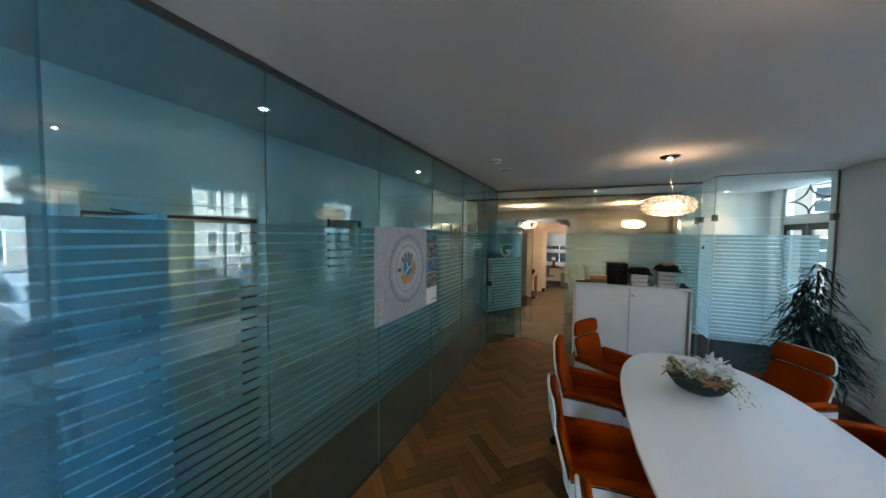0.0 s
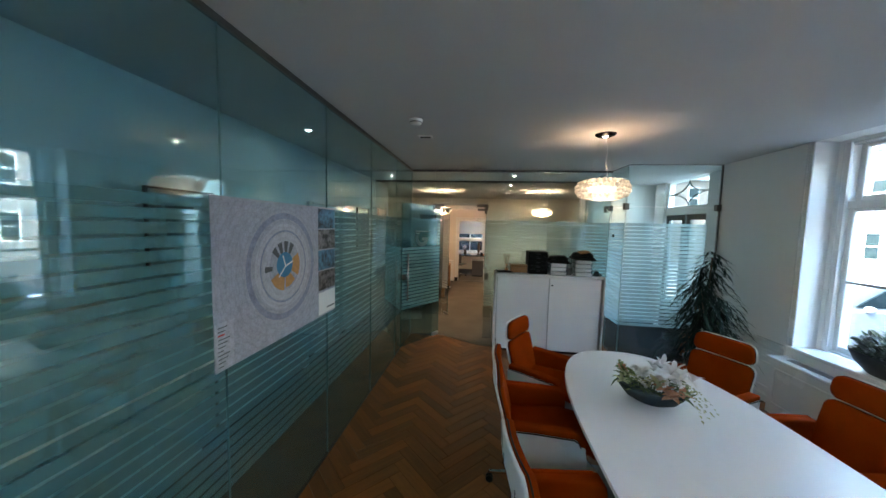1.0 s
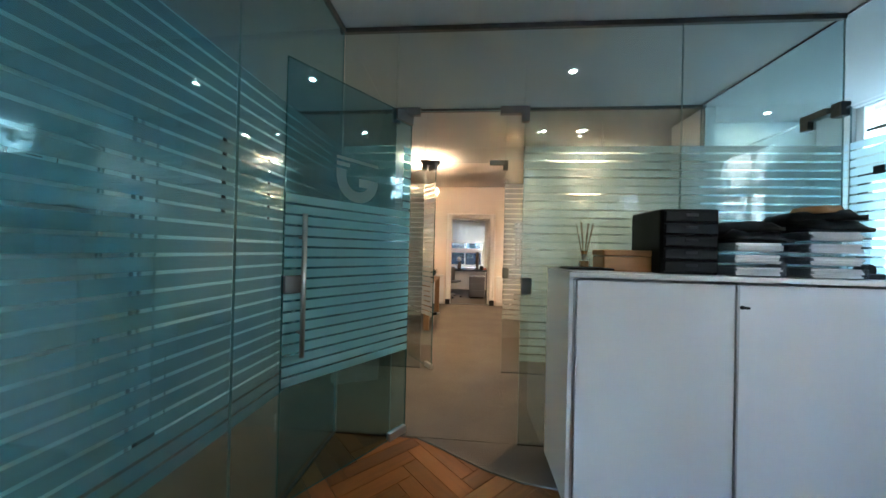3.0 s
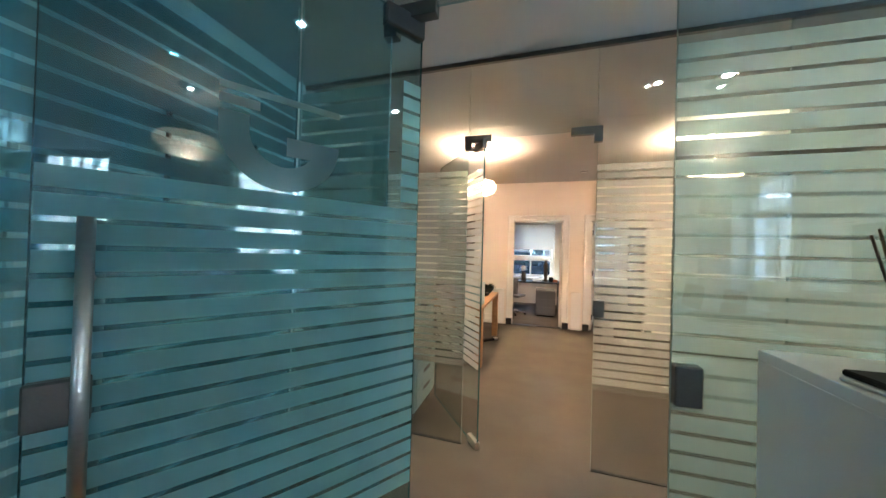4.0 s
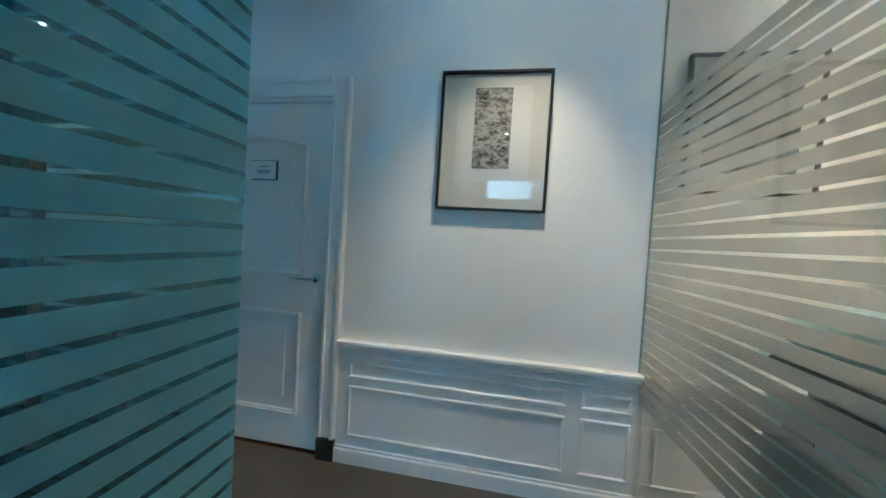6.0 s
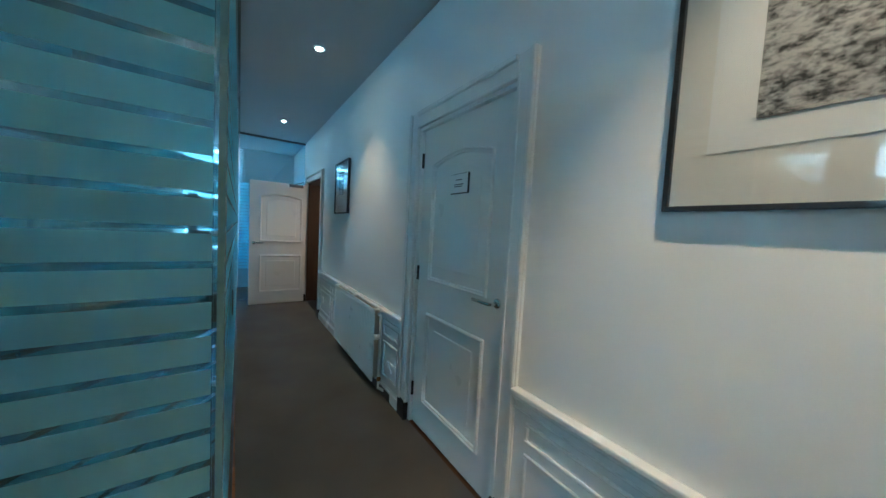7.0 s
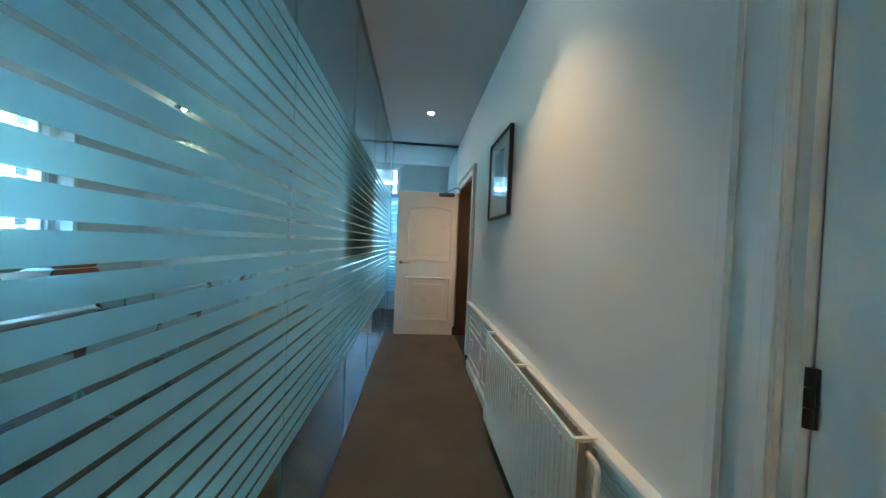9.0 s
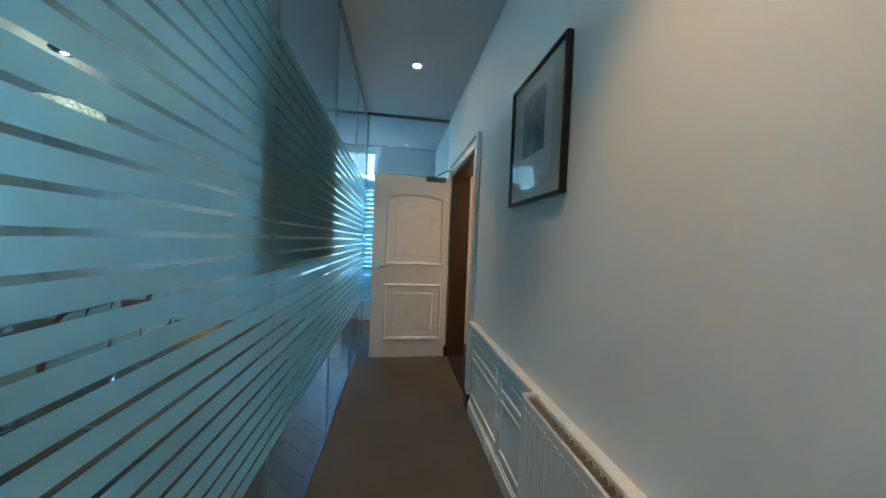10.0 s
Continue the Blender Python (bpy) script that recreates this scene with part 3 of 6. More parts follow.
def panel_door(name, label, m, width, height, hinge_side, lever_z=1.04):
    """A two-panel door, local x along the leaf, faces +-y, hinge at x = 0 or x = width."""
    d = thing(name, label, "door", m)
    leaf = part("leaf", boxed((0, -0.02, 0.008), (width, 0.02, height), 0.002), "door", d)
    for out in (-1, 1):
        for name_, za, zb, rise in (("upper_panel", 1.05, height - 0.24, 0.045), ("lower_panel", 0.21, 0.83, 0.0)):
            bm = bmesh.new()
            arch_panel(bm, 0.145, width - 0.145, za, zb, rise, out * 0.0203, out)
            part(name_, bm, "door", d)
        hx = width - 0.065 if hinge_side == 0 else 0.065
        lever(d, hx, lever_z, out * 0.0205, out, -1 if hinge_side == 0 else 1)
    for z in (0.245, 1.085, 1.86):
        if z < height:
            bm = bmesh.new()
            hx = 0 if hinge_side == 0 else width
            for k in range(3):
                lathe(bm, [(0, 0), (0.0085, 0.0), (0.0085, 0.032), (0, 0.032)], 10, pose(hx, -0.026, z - 0.05 + k * 0.034))
            box(bm, (hx - 0.011, -0.0245, z - 0.05), (hx + 0.011, -0.0205, z + 0.05), 0.001)
            part("hinge", bm, "plinth", d, "dark hinge")
    return d


casing("casing_1", pose(XW, 4.205, 0, 0, 0, 90), 0.91, 2.08)
door_1 = panel_door("door_1", "closed white two-panel door with arched upper panel", pose(XW - 0.045, 4.225, 0, 0, 0, 90), 0.87, 2.06, 0)
casing("casing_2", pose(XW, 0.235, 0, 0, 0, 90), 1.05, 2.08, 0.2, "dark_wood")
door_2 = panel_door("door_2", "white two-panel door standing wide open", pose(-1.105, 0.215, 0, 0, 0, 0), 0.925, 2.04, 0, 1.03)
bm = bmesh.new()
tube(bm, [(0.30, 0.02, 2.02), (0.16, 0.22, 2.075), (0.055, 0.12, 2.10)], 0.007, 8)
box(bm, (0.14, 0.02, 1.985), (0.36, 0.06, 2.035), 0.006)
part("door_closer", bm, "rail", door_2, "dark door closer arm")
# name plate on the shut door
plate_ = part("name_plate", boxed((0.355, -0.031, 1.605), (0.53, -0.021, 1.722), 0.003), "frame_black", door_1, "small framed name plate")
part("card", boxed((0.360, -0.0335, 1.610), (0.521, -0.0312, 1.718)), "paper", plate_)
bm = bmesh.new()
for zz, a, b in ((1.682, 0.415, 0.47), (1.656, 0.395, 0.485), (1.644, 0.40, 0.475)):
    box(bm, (a, -0.035, zz), (b, -0.0337, zz + 0.005))
part("printed_lines", bm, "map_dark", plate_)

for k, (xa, w, name) in enumerate(((0.47, 0.95, "casing_3"), (1.885, 0.915, "casing_4"))):
    casing(name, pose(xa, YN, 0), w, 2.085)
door_3 = panel_door("door_3", "white office door folded open into the back office", pose(1.385, YN + 0.13, 0, 0, 0, 82), 0.90, 2.05, 0)
door_4 = panel_door("door_4", "white office door standing open", pose(1.93, YN + 0.13, 0, 0, 0, 78), 0.88, 2.05, 0)
for xa, w, nm in ((0.47, 0.95, "threshold_1"), (1.885, 0.915, "threshold_2")):
    setting(nm, boxed((xa, YN - 0.005, 0.0), (xa + w, YN + 0.125, 0.011), 0.004), "plinth", "black door threshold", "threshold")
setting("threshold_3", boxed((XW - 0.2, 0.235, 0.0), (XW - 0.005, 1.285, 0.010), 0.004), "plinth", "black door threshold", "threshold")

# ---- glass fronts ----
T = 0.010


def pane_part(parent, u0, u1, z0, z1, name="pane", mat="glass", rim="edge"):
    bm = boxed((u0, -T / 2, z0), (u1, T / 2, z1))
    ob = part(name, bm, [mat, rim], parent)
    for p in ob.data.polygons:
        p.material_index = 0 if abs(p.normal.y) > 0.9 else 1
    return ob


def film_part(parent, u0, u1, z0, z1, side=1, film="film"):
    """Frosted bands on one face of a pane, each a part of its own."""
    h = PER - GAP
    me = mesh_of("film_band", boxed((u0, side * (T / 2 + 0.0010), -h), (u1, side * (T / 2 + 0.0018), 0)), [film, "film_back"])
    for p in me.polygons:
        p.material_index = 0 if side * p.normal.y > 0.9 else 1
    top = z1
    while top - h > z0 - 0.01:
        o = new("film_band", me)
        o.parent = parent
        o.matrix_basis = pose(0, 0, top)
        top -= PER


def glass_wall(name, label, m, panes, u0, u1, gaps=(), mat="glass", rail=0.014, side=1):
    w = thing(name, label, "glass wall", m, kind="structure")
    for a, b, za, zb, f in panes:
        p = pane_part(w, a + 0.001, b - 0.001, za, zb, "pane", mat, "seal")
        if f:
            film_part(p, f[0], f[1], f[2], f[3], side, f[4] if len(f) > 4 else {"glass_clear": "film_neutral", "glass_light": "film_light"}.get(mat, "film"))
    part("top_rail", boxed((u0, -rail, H - (0.032 if rail > 0.01 else 0.009)), (u1, rail, H), 0.002), "rail" if rail > 0.01 else "plinth", w)
    at = u0
    for ga, gb in list(gaps) + [(u1, u1)]:
        if ga - at > 0.02:
            part("floor_channel", boxed((at, -0.011, 0.0), (ga, 0.011, 0.012), 0.001), "plinth", w)
        at = gb
    return w


TOP = H - 0.02
FZ0, FZ1 = 0.552, 2.012
ys = [-0.50, 0.595, 1.60, 2.592, 3.575, 4.563, 5.518]
glass_wall("glass_wall_corridor", "long frameless glass partition with frosted bands along the corridor", pose(-0.030, -0.50, 0, 0, 0, 89.43),
           [(a + 0.50, b + 0.50, 0.008, TOP, (a + 0.502, b + 0.498, FZ0, FZ1)) for a, b in zip(ys, ys[1:])], 0, 6.03)
glass_wall("glass_wall_hall", "frameless glass front with an open doorway and frosted bands", pose(0, 5.527, 0, 0, 0, 0.8),
           [(0.038, 0.42, 0.008, TOP, (0.041, 0.418, FZ0, FZ1, "film_door")), (0.42, 1.292, 2.252, TOP, None),
            (1.292, 2.298, 0.008, TOP, (1.295, 2.295, FZ0, FZ1)), (2.298, 3.262, 0.008, TOP, (2.30, 3.26, FZ0, FZ1))], 0, 3.262, [(0.42, 1.292)], "glass_light")
glass_wall("glass_wall_office", "frameless glass front of the office with frosted bands", pose(0, YC, 0),
           [(XW + 0.002, 0.43, 0.008, TOP, (XW + 0.004, 0.428, 0.555, 2.024)), (0.43, 1.30, 2.252, TOP, None),
            (1.30, 2.30, 0.008, TOP, (1.302, 2.298, 0.555, 2.024)), (2.30, 3.295, 0.008, TOP, (2.302, 3.29, 0.555, 2.024))], XW, 3.30, [(0.43, 1.30)], "glass_clear")
glass_wall("glass_wall_vestibule", "glass wall with a door towards the vestibule", pose(3.27, 5.05, 0, 0, 0, 90),
           [(0.006, 0.49, 0.008, 2.242, (0.01, 0.486, 0.50, FZ1, "film_blue")), (0.49, 1.40, 0.010, 2.242, (0.495, 1.395, 0.50, FZ1, "film_blue")),
            (1.40, 1.765, 0.008, 2.242, (1.403, 1.76, 0.50, FZ1, "film_blue")), (0.006, 1.765, 2.25, TOP, None)], 0, 1.765, (), "glass_light", 0.006)
glass_wall("glass_wall_entrance", "glass screen with frosted bands beside the plant", pose(3.27, 5.05, 0),
           [(0.006, 1.215, 0.008, 2.242, (0.01, 1.09, 0.50, FZ1, "film_blue")), (0.006, 1.215, 2.25, TOP, None)], 0, 1.225, (), "glass_light", 0.006)
setting("edge_post", boxed((XF - 0.018, 5.035, 0.0), (XF - 0.004, 5.062, H), 0.002), "rail", "thin dark edge profile at the wall", "profile")
glass_wall("glass_wall_end", "glass pane closing the end of the corridor", pose(XW, -0.15, 0),
           [(0.004, 1.012, 0.008, TOP, (0.008, 1.008, FZ0, FZ1))], 0, 1.018)


def corner_patch(name, m, flip=False):
    """An L-shaped patch fitting that clamps glass at a door's upper corner."""
    f = thing(name, "grey metal patch fitting clamping the glass corner", "patch fitting", m, group="patch fittings")
    s = -1 if flip else 1
    bm = bmesh.new()
    box(bm, (min(0, s * 0.165), -0.02, 0.0), (max(0, s * 0.165), 0.02, 0.05), 0.002)
    box(bm, (min(-s * 0.03, s * 0.022), -0.0195, -0.055), (max(-s * 0.03, s * 0.022), 0.0195, 0.0495), 0.002)
    part("clamp", bm, "darksteel", f)
    return f


corner_patch("patch_fitting", pose(0.42, YB, 2.225))
corner_patch("patch_fitting", pose(1.295, YB, 2.225), True)
corner_patch("patch_fitting", pose(0.43, YC, 2.225))
corner_patch("patch_fitting", pose(1.30, YC, 2.225), True)
for i, (x, y) in enumerate(((3.27, 5.05), (3.27, 5.595), (XF - 0.03, 5.05))):
    f = thing("patch_fitting", "grey metal clamp on the glass joint", "patch fitting", pose(x, y, 2.246), group="patch fittings")
    part("clamp", boxed((-0.03, -0.03, -0.045), (0.03, 0.03, 0.045), 0.003), "darksteel", f)
f = thing("patch_fitting", "grey metal patch fitting clamping the vestibule glass door", "patch fitting", pose(3.27, 5.66, 2.215, 0, 0, 90), group="patch fittings")
bm = bmesh.new()
box(bm, (0.0, -0.02, 0.03), (0.165, 0.02, 0.075), 0.002)
box(bm, (0.11, -0.0195, -0.03), (0.163, 0.0195, 0.0745), 0.002)
part("clamp", bm, "darksteel", f)
f = thing("glass_sensor", "small dark sensor stuck to the glass", "sensor", pose(3.262, 5.39, 1.815), group="")
part("case", boxed((-0.014, -0.024, -0.024), (0.0, 0.024, 0.024), 0.003), "black", f)
for x, y in ((1.325, YB), (1.325, YC)):
    f = thing("strike_box", "grey metal lock strike box on the glass", "strike box", pose(x, y, 1.07), group="strike boxes")
    part("case", boxed((-0.03, -0.022, -0.055), (0.035, 0.022, 0.055), 0.004), "darksteel", f)


def glass_door(name, label, m, width, fz0, fz1, bar, tail=0.09, mat="glass", side=1):
    d = thing(name, label, "glass door", m)
    p = pane_part(d, -tail, width, 0.014, 2.236, "leaf", mat)
    film_part(p, -tail + 0.004, width - 0.004, fz0, fz1, side, "film_neutral" if mat == "glass_clear" else "film_door")
    if fz1 < 1.9:
        film_part(p, -tail + 0.004, -0.005, fz1 + GAP, fz1 + GAP + 8 * PER, side, "film_door")
    part("top_patch", boxed((-tail - 0.002, -0.018, 2.17), (0.07, 0.018, 2.24), 0.003), "darksteel", d)
    part("floor_patch", boxed((-tail - 0.002, -0.018, 0.008), (0.07, 0.018, 0.062), 0.003), "steel", d, "steel floor patch fitting")
    part("lock_case", boxed((width - 0.088, -0.026, 1.06), (width - 0.002, 0.026, 1.15), 0.004), "darksteel", d)
    if bar:
        for s in (-1, 1):
            bm = bmesh.new()
            tube(bm, [(width - 0.08, s * 0.055, 0.74), (width - 0.08, s * 0.055, 1.46)], 0.0125, 14)
            for z in (0.86, 1.34):
                tube(bm, [(width - 0.08, s * 0.004, z), (width - 0.08, s * 0.055, z)], 0.008, 10)
            part("pull_bar", bm, "steel", d, "brushed steel pull bar", True)
    return d


glass_door_hall = glass_door("glass_door", "frameless glass door standing open with frosted bands and emblem", pose(0.469, 5.517, 0, 0, 0, -123.9), 0.785, FZ0, 1.558, True, 0.08)
glass_door("glass_door", "frameless glass office door standing open behind the glass front", pose(0.52, YC + 0.004, 0, 0, 0, 128), 0.83, 0.555, 2.024, False, 0.06, "glass_clear")

# ---- windows ----


def bars(bm, rects, y0, y1, bevel=0.004):
    for a, b, c, d in rects:
        box(bm, (a, y0, c), (b, y1, d), bevel)


def sash_window(name, label, m, w, z0, z1, transom, rail_z, mullion=True, glass="pane", edge=0):
    """A tall window in local x from -w/2 to w/2; its inside faces local -y. The upper sash stands further out."""
    win = thing(name, label, "window", m, kind="structure")
    h = w / 2
    bm = bmesh.new()
    bars(bm, [(-h, -h + 0.07, z0, z1), (h - 0.07, h, z0, z1), (-h + 0.07, h - 0.07, z1 - 0.03, z1), (-h + 0.07, h - 0.07, z0, z0 + 0.03)], 0.0, 0.13, 0.010)
    for sx in (-1, 1):
        tube(bm, [(sx * (h - 0.062), -0.001, z0), (sx * (h - 0.062), -0.001, z1)], 0.009, 8)
        tube(bm, [(sx * (h - 0.012), -0.001, z0), (sx * (h - 0.012), -0.001, z1)], 0.007, 8)
    part("window_frame", bm, "trim", win)
    bm = bmesh.new()
    bars(bm, [(-h + 0.07, h - 0.07, transom - 0.037, transom + 0.037)], 0.012, 0.10, 0.006)
    part("transom_bar", bm, "trim", win)
    i = h - 0.07
    for sash, za, zb, ya, stile in (("lower_sash", z0 + 0.03, transom - 0.037, 0.030, 0.048), ("upper_sash", transom + 0.037, z1 - 0.03, 0.075, 0.055)):
        yb = ya + 0.042
        bm = bmesh.new()
        bars(bm, [(-i, -i + stile, za, zb), (i - stile, i, za, zb), (-i + stile, i - stile, zb - 0.03, zb), (-i + stile, i - stile, za, za + 0.05)], ya, yb, 0.006)
        if mullion:
            bars(bm, [(-0.02, 0.02, za + 0.05, zb - 0.03)], ya + 0.004, yb - 0.004, 0.006)
        if rail_z and za < rail_z < zb:
            bars(bm, [(-i + stile, i - stile, rail_z - 0.014, rail_z + 0.014)], ya - 0.004, yb - 0.006, 0.006)
        sh = part(sash, bm, "trim", win)
        for a, b in ([(-i + stile, -0.02), (0.02, i - stile)] if mullion else [(-i + stile, i - stile)]):
            p = part("glass_pane", boxed((a, ya + 0.018, za + 0.05), (b, ya + 0.024, zb - 0.03)), glass, sh)
            p.visible_shadow = False
    part("window_sill", boxed((-h - 0.06, -max(edge, 0.2) - 0.03, z0 - 0.035), (h + 0.06, 0.0, z0 - 0.003), 0.006), "trim", win)
    if edge:
        for sx in (-1, 1):
            bm = bmesh.new()
            for a, r in ((0.046, 0.011), (0.068, 0.007), (0.092, 0.009)):
                tube(bm, [(sx * (h + a), -edge, z0 + 0.002), (sx * (h + a), -edge, H)], r, 8)
            part("edge_moulding", bm, "trim", win, "slim corner bead along the reveal", True)
    return win


for c, name in WINDOWS:
    sash_window(name, "tall white sash window with a deep sill", pose(XF + 0.22, c, 0, 0, 0, -90), 1.26, 0.735, H - 0.03, 2.208, 1.458, edge=0.22)
sash_window("window_3", "tall white window in the south wall", pose(0.395, YS - 0.08, 0, 0, 0, 180), 1.11, 0.735, H - 0.03, 2.208, 1.458)
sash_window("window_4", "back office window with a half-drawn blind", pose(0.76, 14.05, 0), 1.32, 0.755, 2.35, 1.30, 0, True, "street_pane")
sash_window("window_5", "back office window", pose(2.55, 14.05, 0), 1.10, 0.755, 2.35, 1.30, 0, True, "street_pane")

# street entrance: dark double door with a curved-bar fanlight over it
ent = thing("entrance_door", "dark-framed glazed entrance door under a fanlight with curved bars", "front door", pose(XF + 0.32, 6.33, 0, 0, 0, -90), kind="structure")
bm = bmesh.new()
for a, b in ((-0.595, -0.02), (0.02, 0.595)):
    bars(bm, [(a, a + 0.09, 0.01, 2.21), (b - 0.09, b, 0.01, 2.21), (a + 0.09, b - 0.09, 2.11, 2.21), (a + 0.09, b - 0.09, 0.01, 0.55)], 0.02, 0.07)
part("door_frames", bm, "plinth", ent)
for a, b in ((-0.505, -0.11), (0.11, 0.505)):
    p = part("glass_pane", boxed((a, 0.042, 0.55), (b, 0.048, 2.11)), "pane", ent)
    p.visible_shadow = False
bm = bmesh.new()
bars(bm, [(-0.595, 0.595, 2.21, 2.36), (-0.595, -0.53, 2.36, H - 0.004), (0.53, 0.595, 2.36, H - 0.004), (-0.53, 0.53, H - 0.016, H - 0.004)], 0.0, 0.10)
part("fanlight_frame", bm, "trim", ent)
p = part("glass_pane", boxed((-0.53, 0.050, 2.36), (0.53, 0.056, H - 0.016)), "pane", ent)
p.visible_shadow = False
za, zb = 2.36, H - 0.016
for cx, cz in ((-0.53, za), (0.53, za), (-0.53, zb), (0.53, zb)):
    pts = []
    for i in range(13):
        a = math.pi / 2 * i / 12
        pts.append((cx - math.copysign(0.53, cx) * math.cos(a), 0.04, cz + (1 if cz == za else -1) * (zb - za) / 2 * math.sin(a)))
    part("curved_bar", tube(bmesh.new(), pts, 0.014, 8), "darksteel", ent, smooth=True)

# emblem on the open hall door: a half ring with a bar, and a bar where the name stands
g = bmesh.new()
cu, cz, ro, ri = 0.362, 1.71, 0.147, 0.083


def flat(bm, pts, y):
    bm.faces.new([bm.verts.new((u, y, z)) for u, z in pts])


n = 24
for i in range(n):
    a, b = math.pi * i / n, math.pi * (i + 1) / n
    flat(g, [(cu + ro * math.cos(a), cz - ro * math.sin(a)), (cu + ro * math.cos(b), cz - ro * math.sin(b)),
             (cu + ri * math.cos(b), cz - ri * math.sin(b)), (cu + ri * math.cos(a), cz - ri * math.sin(a))], 0.0085)
flat(g, [(cu + ri, cz), (cu + ro, cz), (cu + ro, cz + 0.035), (cu + ri, cz + 0.035)], 0.0085)
flat(g, [(cu - ro, cz), (cu - 0.005, cz), (cu - 0.005, cz - 0.05), (cu - ri, cz - 0.05), (cu - ro, cz - 0.02)], 0.0085)
flat(g, [(cu + 0.06, cz + 0.052), (cu + ro, cz + 0.052), (cu + ro, cz + 0.075), (cu + 0.06, cz + 0.075)], 0.0085)
flat(g, [(cu - ro, cz + 0.088), (cu + ro, cz + 0.088), (cu + ro, cz + 0.106), (cu - ro, cz + 0.106)], 0.0085)
part("emblem", g, "logo", glass_door_hall, "pale half-ring emblem with a bar")

# ---- lamps ----


def ball(bm, r, c=(0, 0, 0), sub=1, squash=(1, 1, 1)):
    v = bmesh.ops.create_icosphere(bm, subdivisions=sub, radius=r)["verts"]
    for p in v:
        p.co = Vector((p.co.x * squash[0] + c[0], p.co.y * squash[1] + c[1], p.co.z * squash[2] + c[2]))
    return bm


bead_mesh = mesh_of("bead", ball(bmesh.new(), 0.0255, sub=2), "bead", True)


def pendant_lamp(x, y):
    """A ring lamp of clear beads round a glowing drum, hung by wires from a round canopy with a spot in it."""
    lampo = thing("pendant_lamp", "bead ring pendant lamp glowing warm, hung on thin wires", "pendant lamp", pose(x, y, 2.305), group="pendant lamps")
    bm = bmesh.new()
    lathe(bm, [(0.0, -0.030), (0.10, -0.030), (0.125, -0.022), (0.132, 0.0), (0.125, 0.022), (0.10, 0.030), (0.0, 0.030)], 32)
    part("diffuser", bm, "bulb" if y > 7 else "bulb_soft", lampo, "glowing white glass diffuser", True)
    for z, r, n, k in ((-0.082, 0.030, 4, 0), (-0.080, 0.075, 10, 0.5), (-0.076, 0.120, 16, 0), (0.080, 0.075, 10, 0), (0.078, 0.122, 16, 0.5), (-0.066, 0.165, 22, 0), (-0.052, 0.207, 27, 0.5), (-0.018, 0.228, 30, 0), (0.020, 0.230, 30, 0.5), (0.054, 0.209, 27, 0), (0.070, 0.168, 22, 0.5)):
        for i in range(n):
            a = 2 * math.pi * (i + k) / n
            o = new("bead", bead_mesh)
            o.parent = lampo
            o.matrix_basis = pose(r * math.cos(a), r * math.sin(a), z)
    top = H - 2.305
    for i in range(3):
        a = 2 * math.pi * i / 3 + 0.4
        part("wire", tube(bmesh.new(), [(0.12 * math.cos(a), 0.12 * math.sin(a), 0.06), (0.045 * math.cos(a), 0.045 * math.sin(a), top)], 0.0012, 5), "steel", lampo)
    part("flex", tube(bmesh.new(), [(0.02, 0, 0.03), (0.045, 0.01, 0.17), (0.012, -0.01, 0.26), (0.03, 0, 0.36), (0.0, 0, top)], 0.0022, 6), "paper", lampo)
    can = part("canopy", lathe(bmesh.new(), [(0.098, top), (0.096, top - 0.006), (0.080, top - 0.018), (0.058, top - 0.026), (0.036, top - 0.028), (0.034, top - 0.016)], 32), "black_chrome", lampo, "dark polished ceiling canopy", True)
    part("canopy_spot", lathe(bmesh.new(), [(0.0, top - 0.024), (0.020, top - 0.024), (0.026, top - 0.016), (0.0, top - 0.014)], 20), "downlight", can)
    part("canopy_cup", lathe(bmesh.new(), [(0.026, top - 0.016), (0.034, top - 0.0155), (0.034, top - 0.012), (0.0, top - 0.010)], 24), "chrome", can)


for x, y in PENDANTS:
    pendant_lamp(x, y)

# A fitting for each spot, the added back office one too
for x, y in SPOTS:
    d = thing("downlight", "small round recessed ceiling downlight, lit", "downlight", pose(x, y, H if y < 11 else 2.75), group="downlights")
    part("trim_ring", lathe(bmesh.new(), [(0.024, -0.001), (0.044, -0.001), (0.044, -0.005), (0.036, -0.008), (0.025, -0.006)], 28), "trim", d, smooth=True)
    part("lens", lathe(bmesh.new(), [(0.0, -0.0045), (0.023, -0.0045), (0.023, -0.001), (0.0, -0.001)], 24), "downlight", d)
for x, y, in ((0.605, 3.04), (1.65, 10.17)):
    d = thing("smoke_detector", "white round smoke detector on the ceiling", "smoke detector", pose(x, y, H), group="smoke detectors")
    part("housing", lathe(bmesh.new(), [(0.0, -0.045), (0.035, -0.045), (0.050, -0.034), (0.052, -0.020), (0.060, -0.018), (0.062, 0.0), (0.0, 0.0)], 28), "trim", d, smooth=True)
    part("grille", lathe(bmesh.new(), [(0.053, -0.030), (0.054, -0.026), (0.054, -0.023), (0.053, -0.020)], 28), "grey", d)
for x, y in ((0.60, 3.55), (-1.08, 8.565)):
    d = thing("ceiling_vent", "small white ceiling vent with a dark slot", "vent", pose(x, y, H), group="ceiling vents")
    part("plate", boxed((-0.075, -0.04, -0.012), (0.075, 0.04, 0), 0.004), "trim", d)
    part("slot", boxed((-0.055, -0.022, -0.0135), (0.055, 0.022, -0.011)), "black", d)
d = thing("ceiling_spot", "eyeball ceiling spotlight in a grey ring", "spotlight", pose(2.31, 7.44, H))
part("ring", lathe(bmesh.new(), [(0.045, 0), (0.075, 0), (0.078, -0.008), (0.06, -0.014), (0.045, -0.008)], 28), "chrome", d, smooth=True)
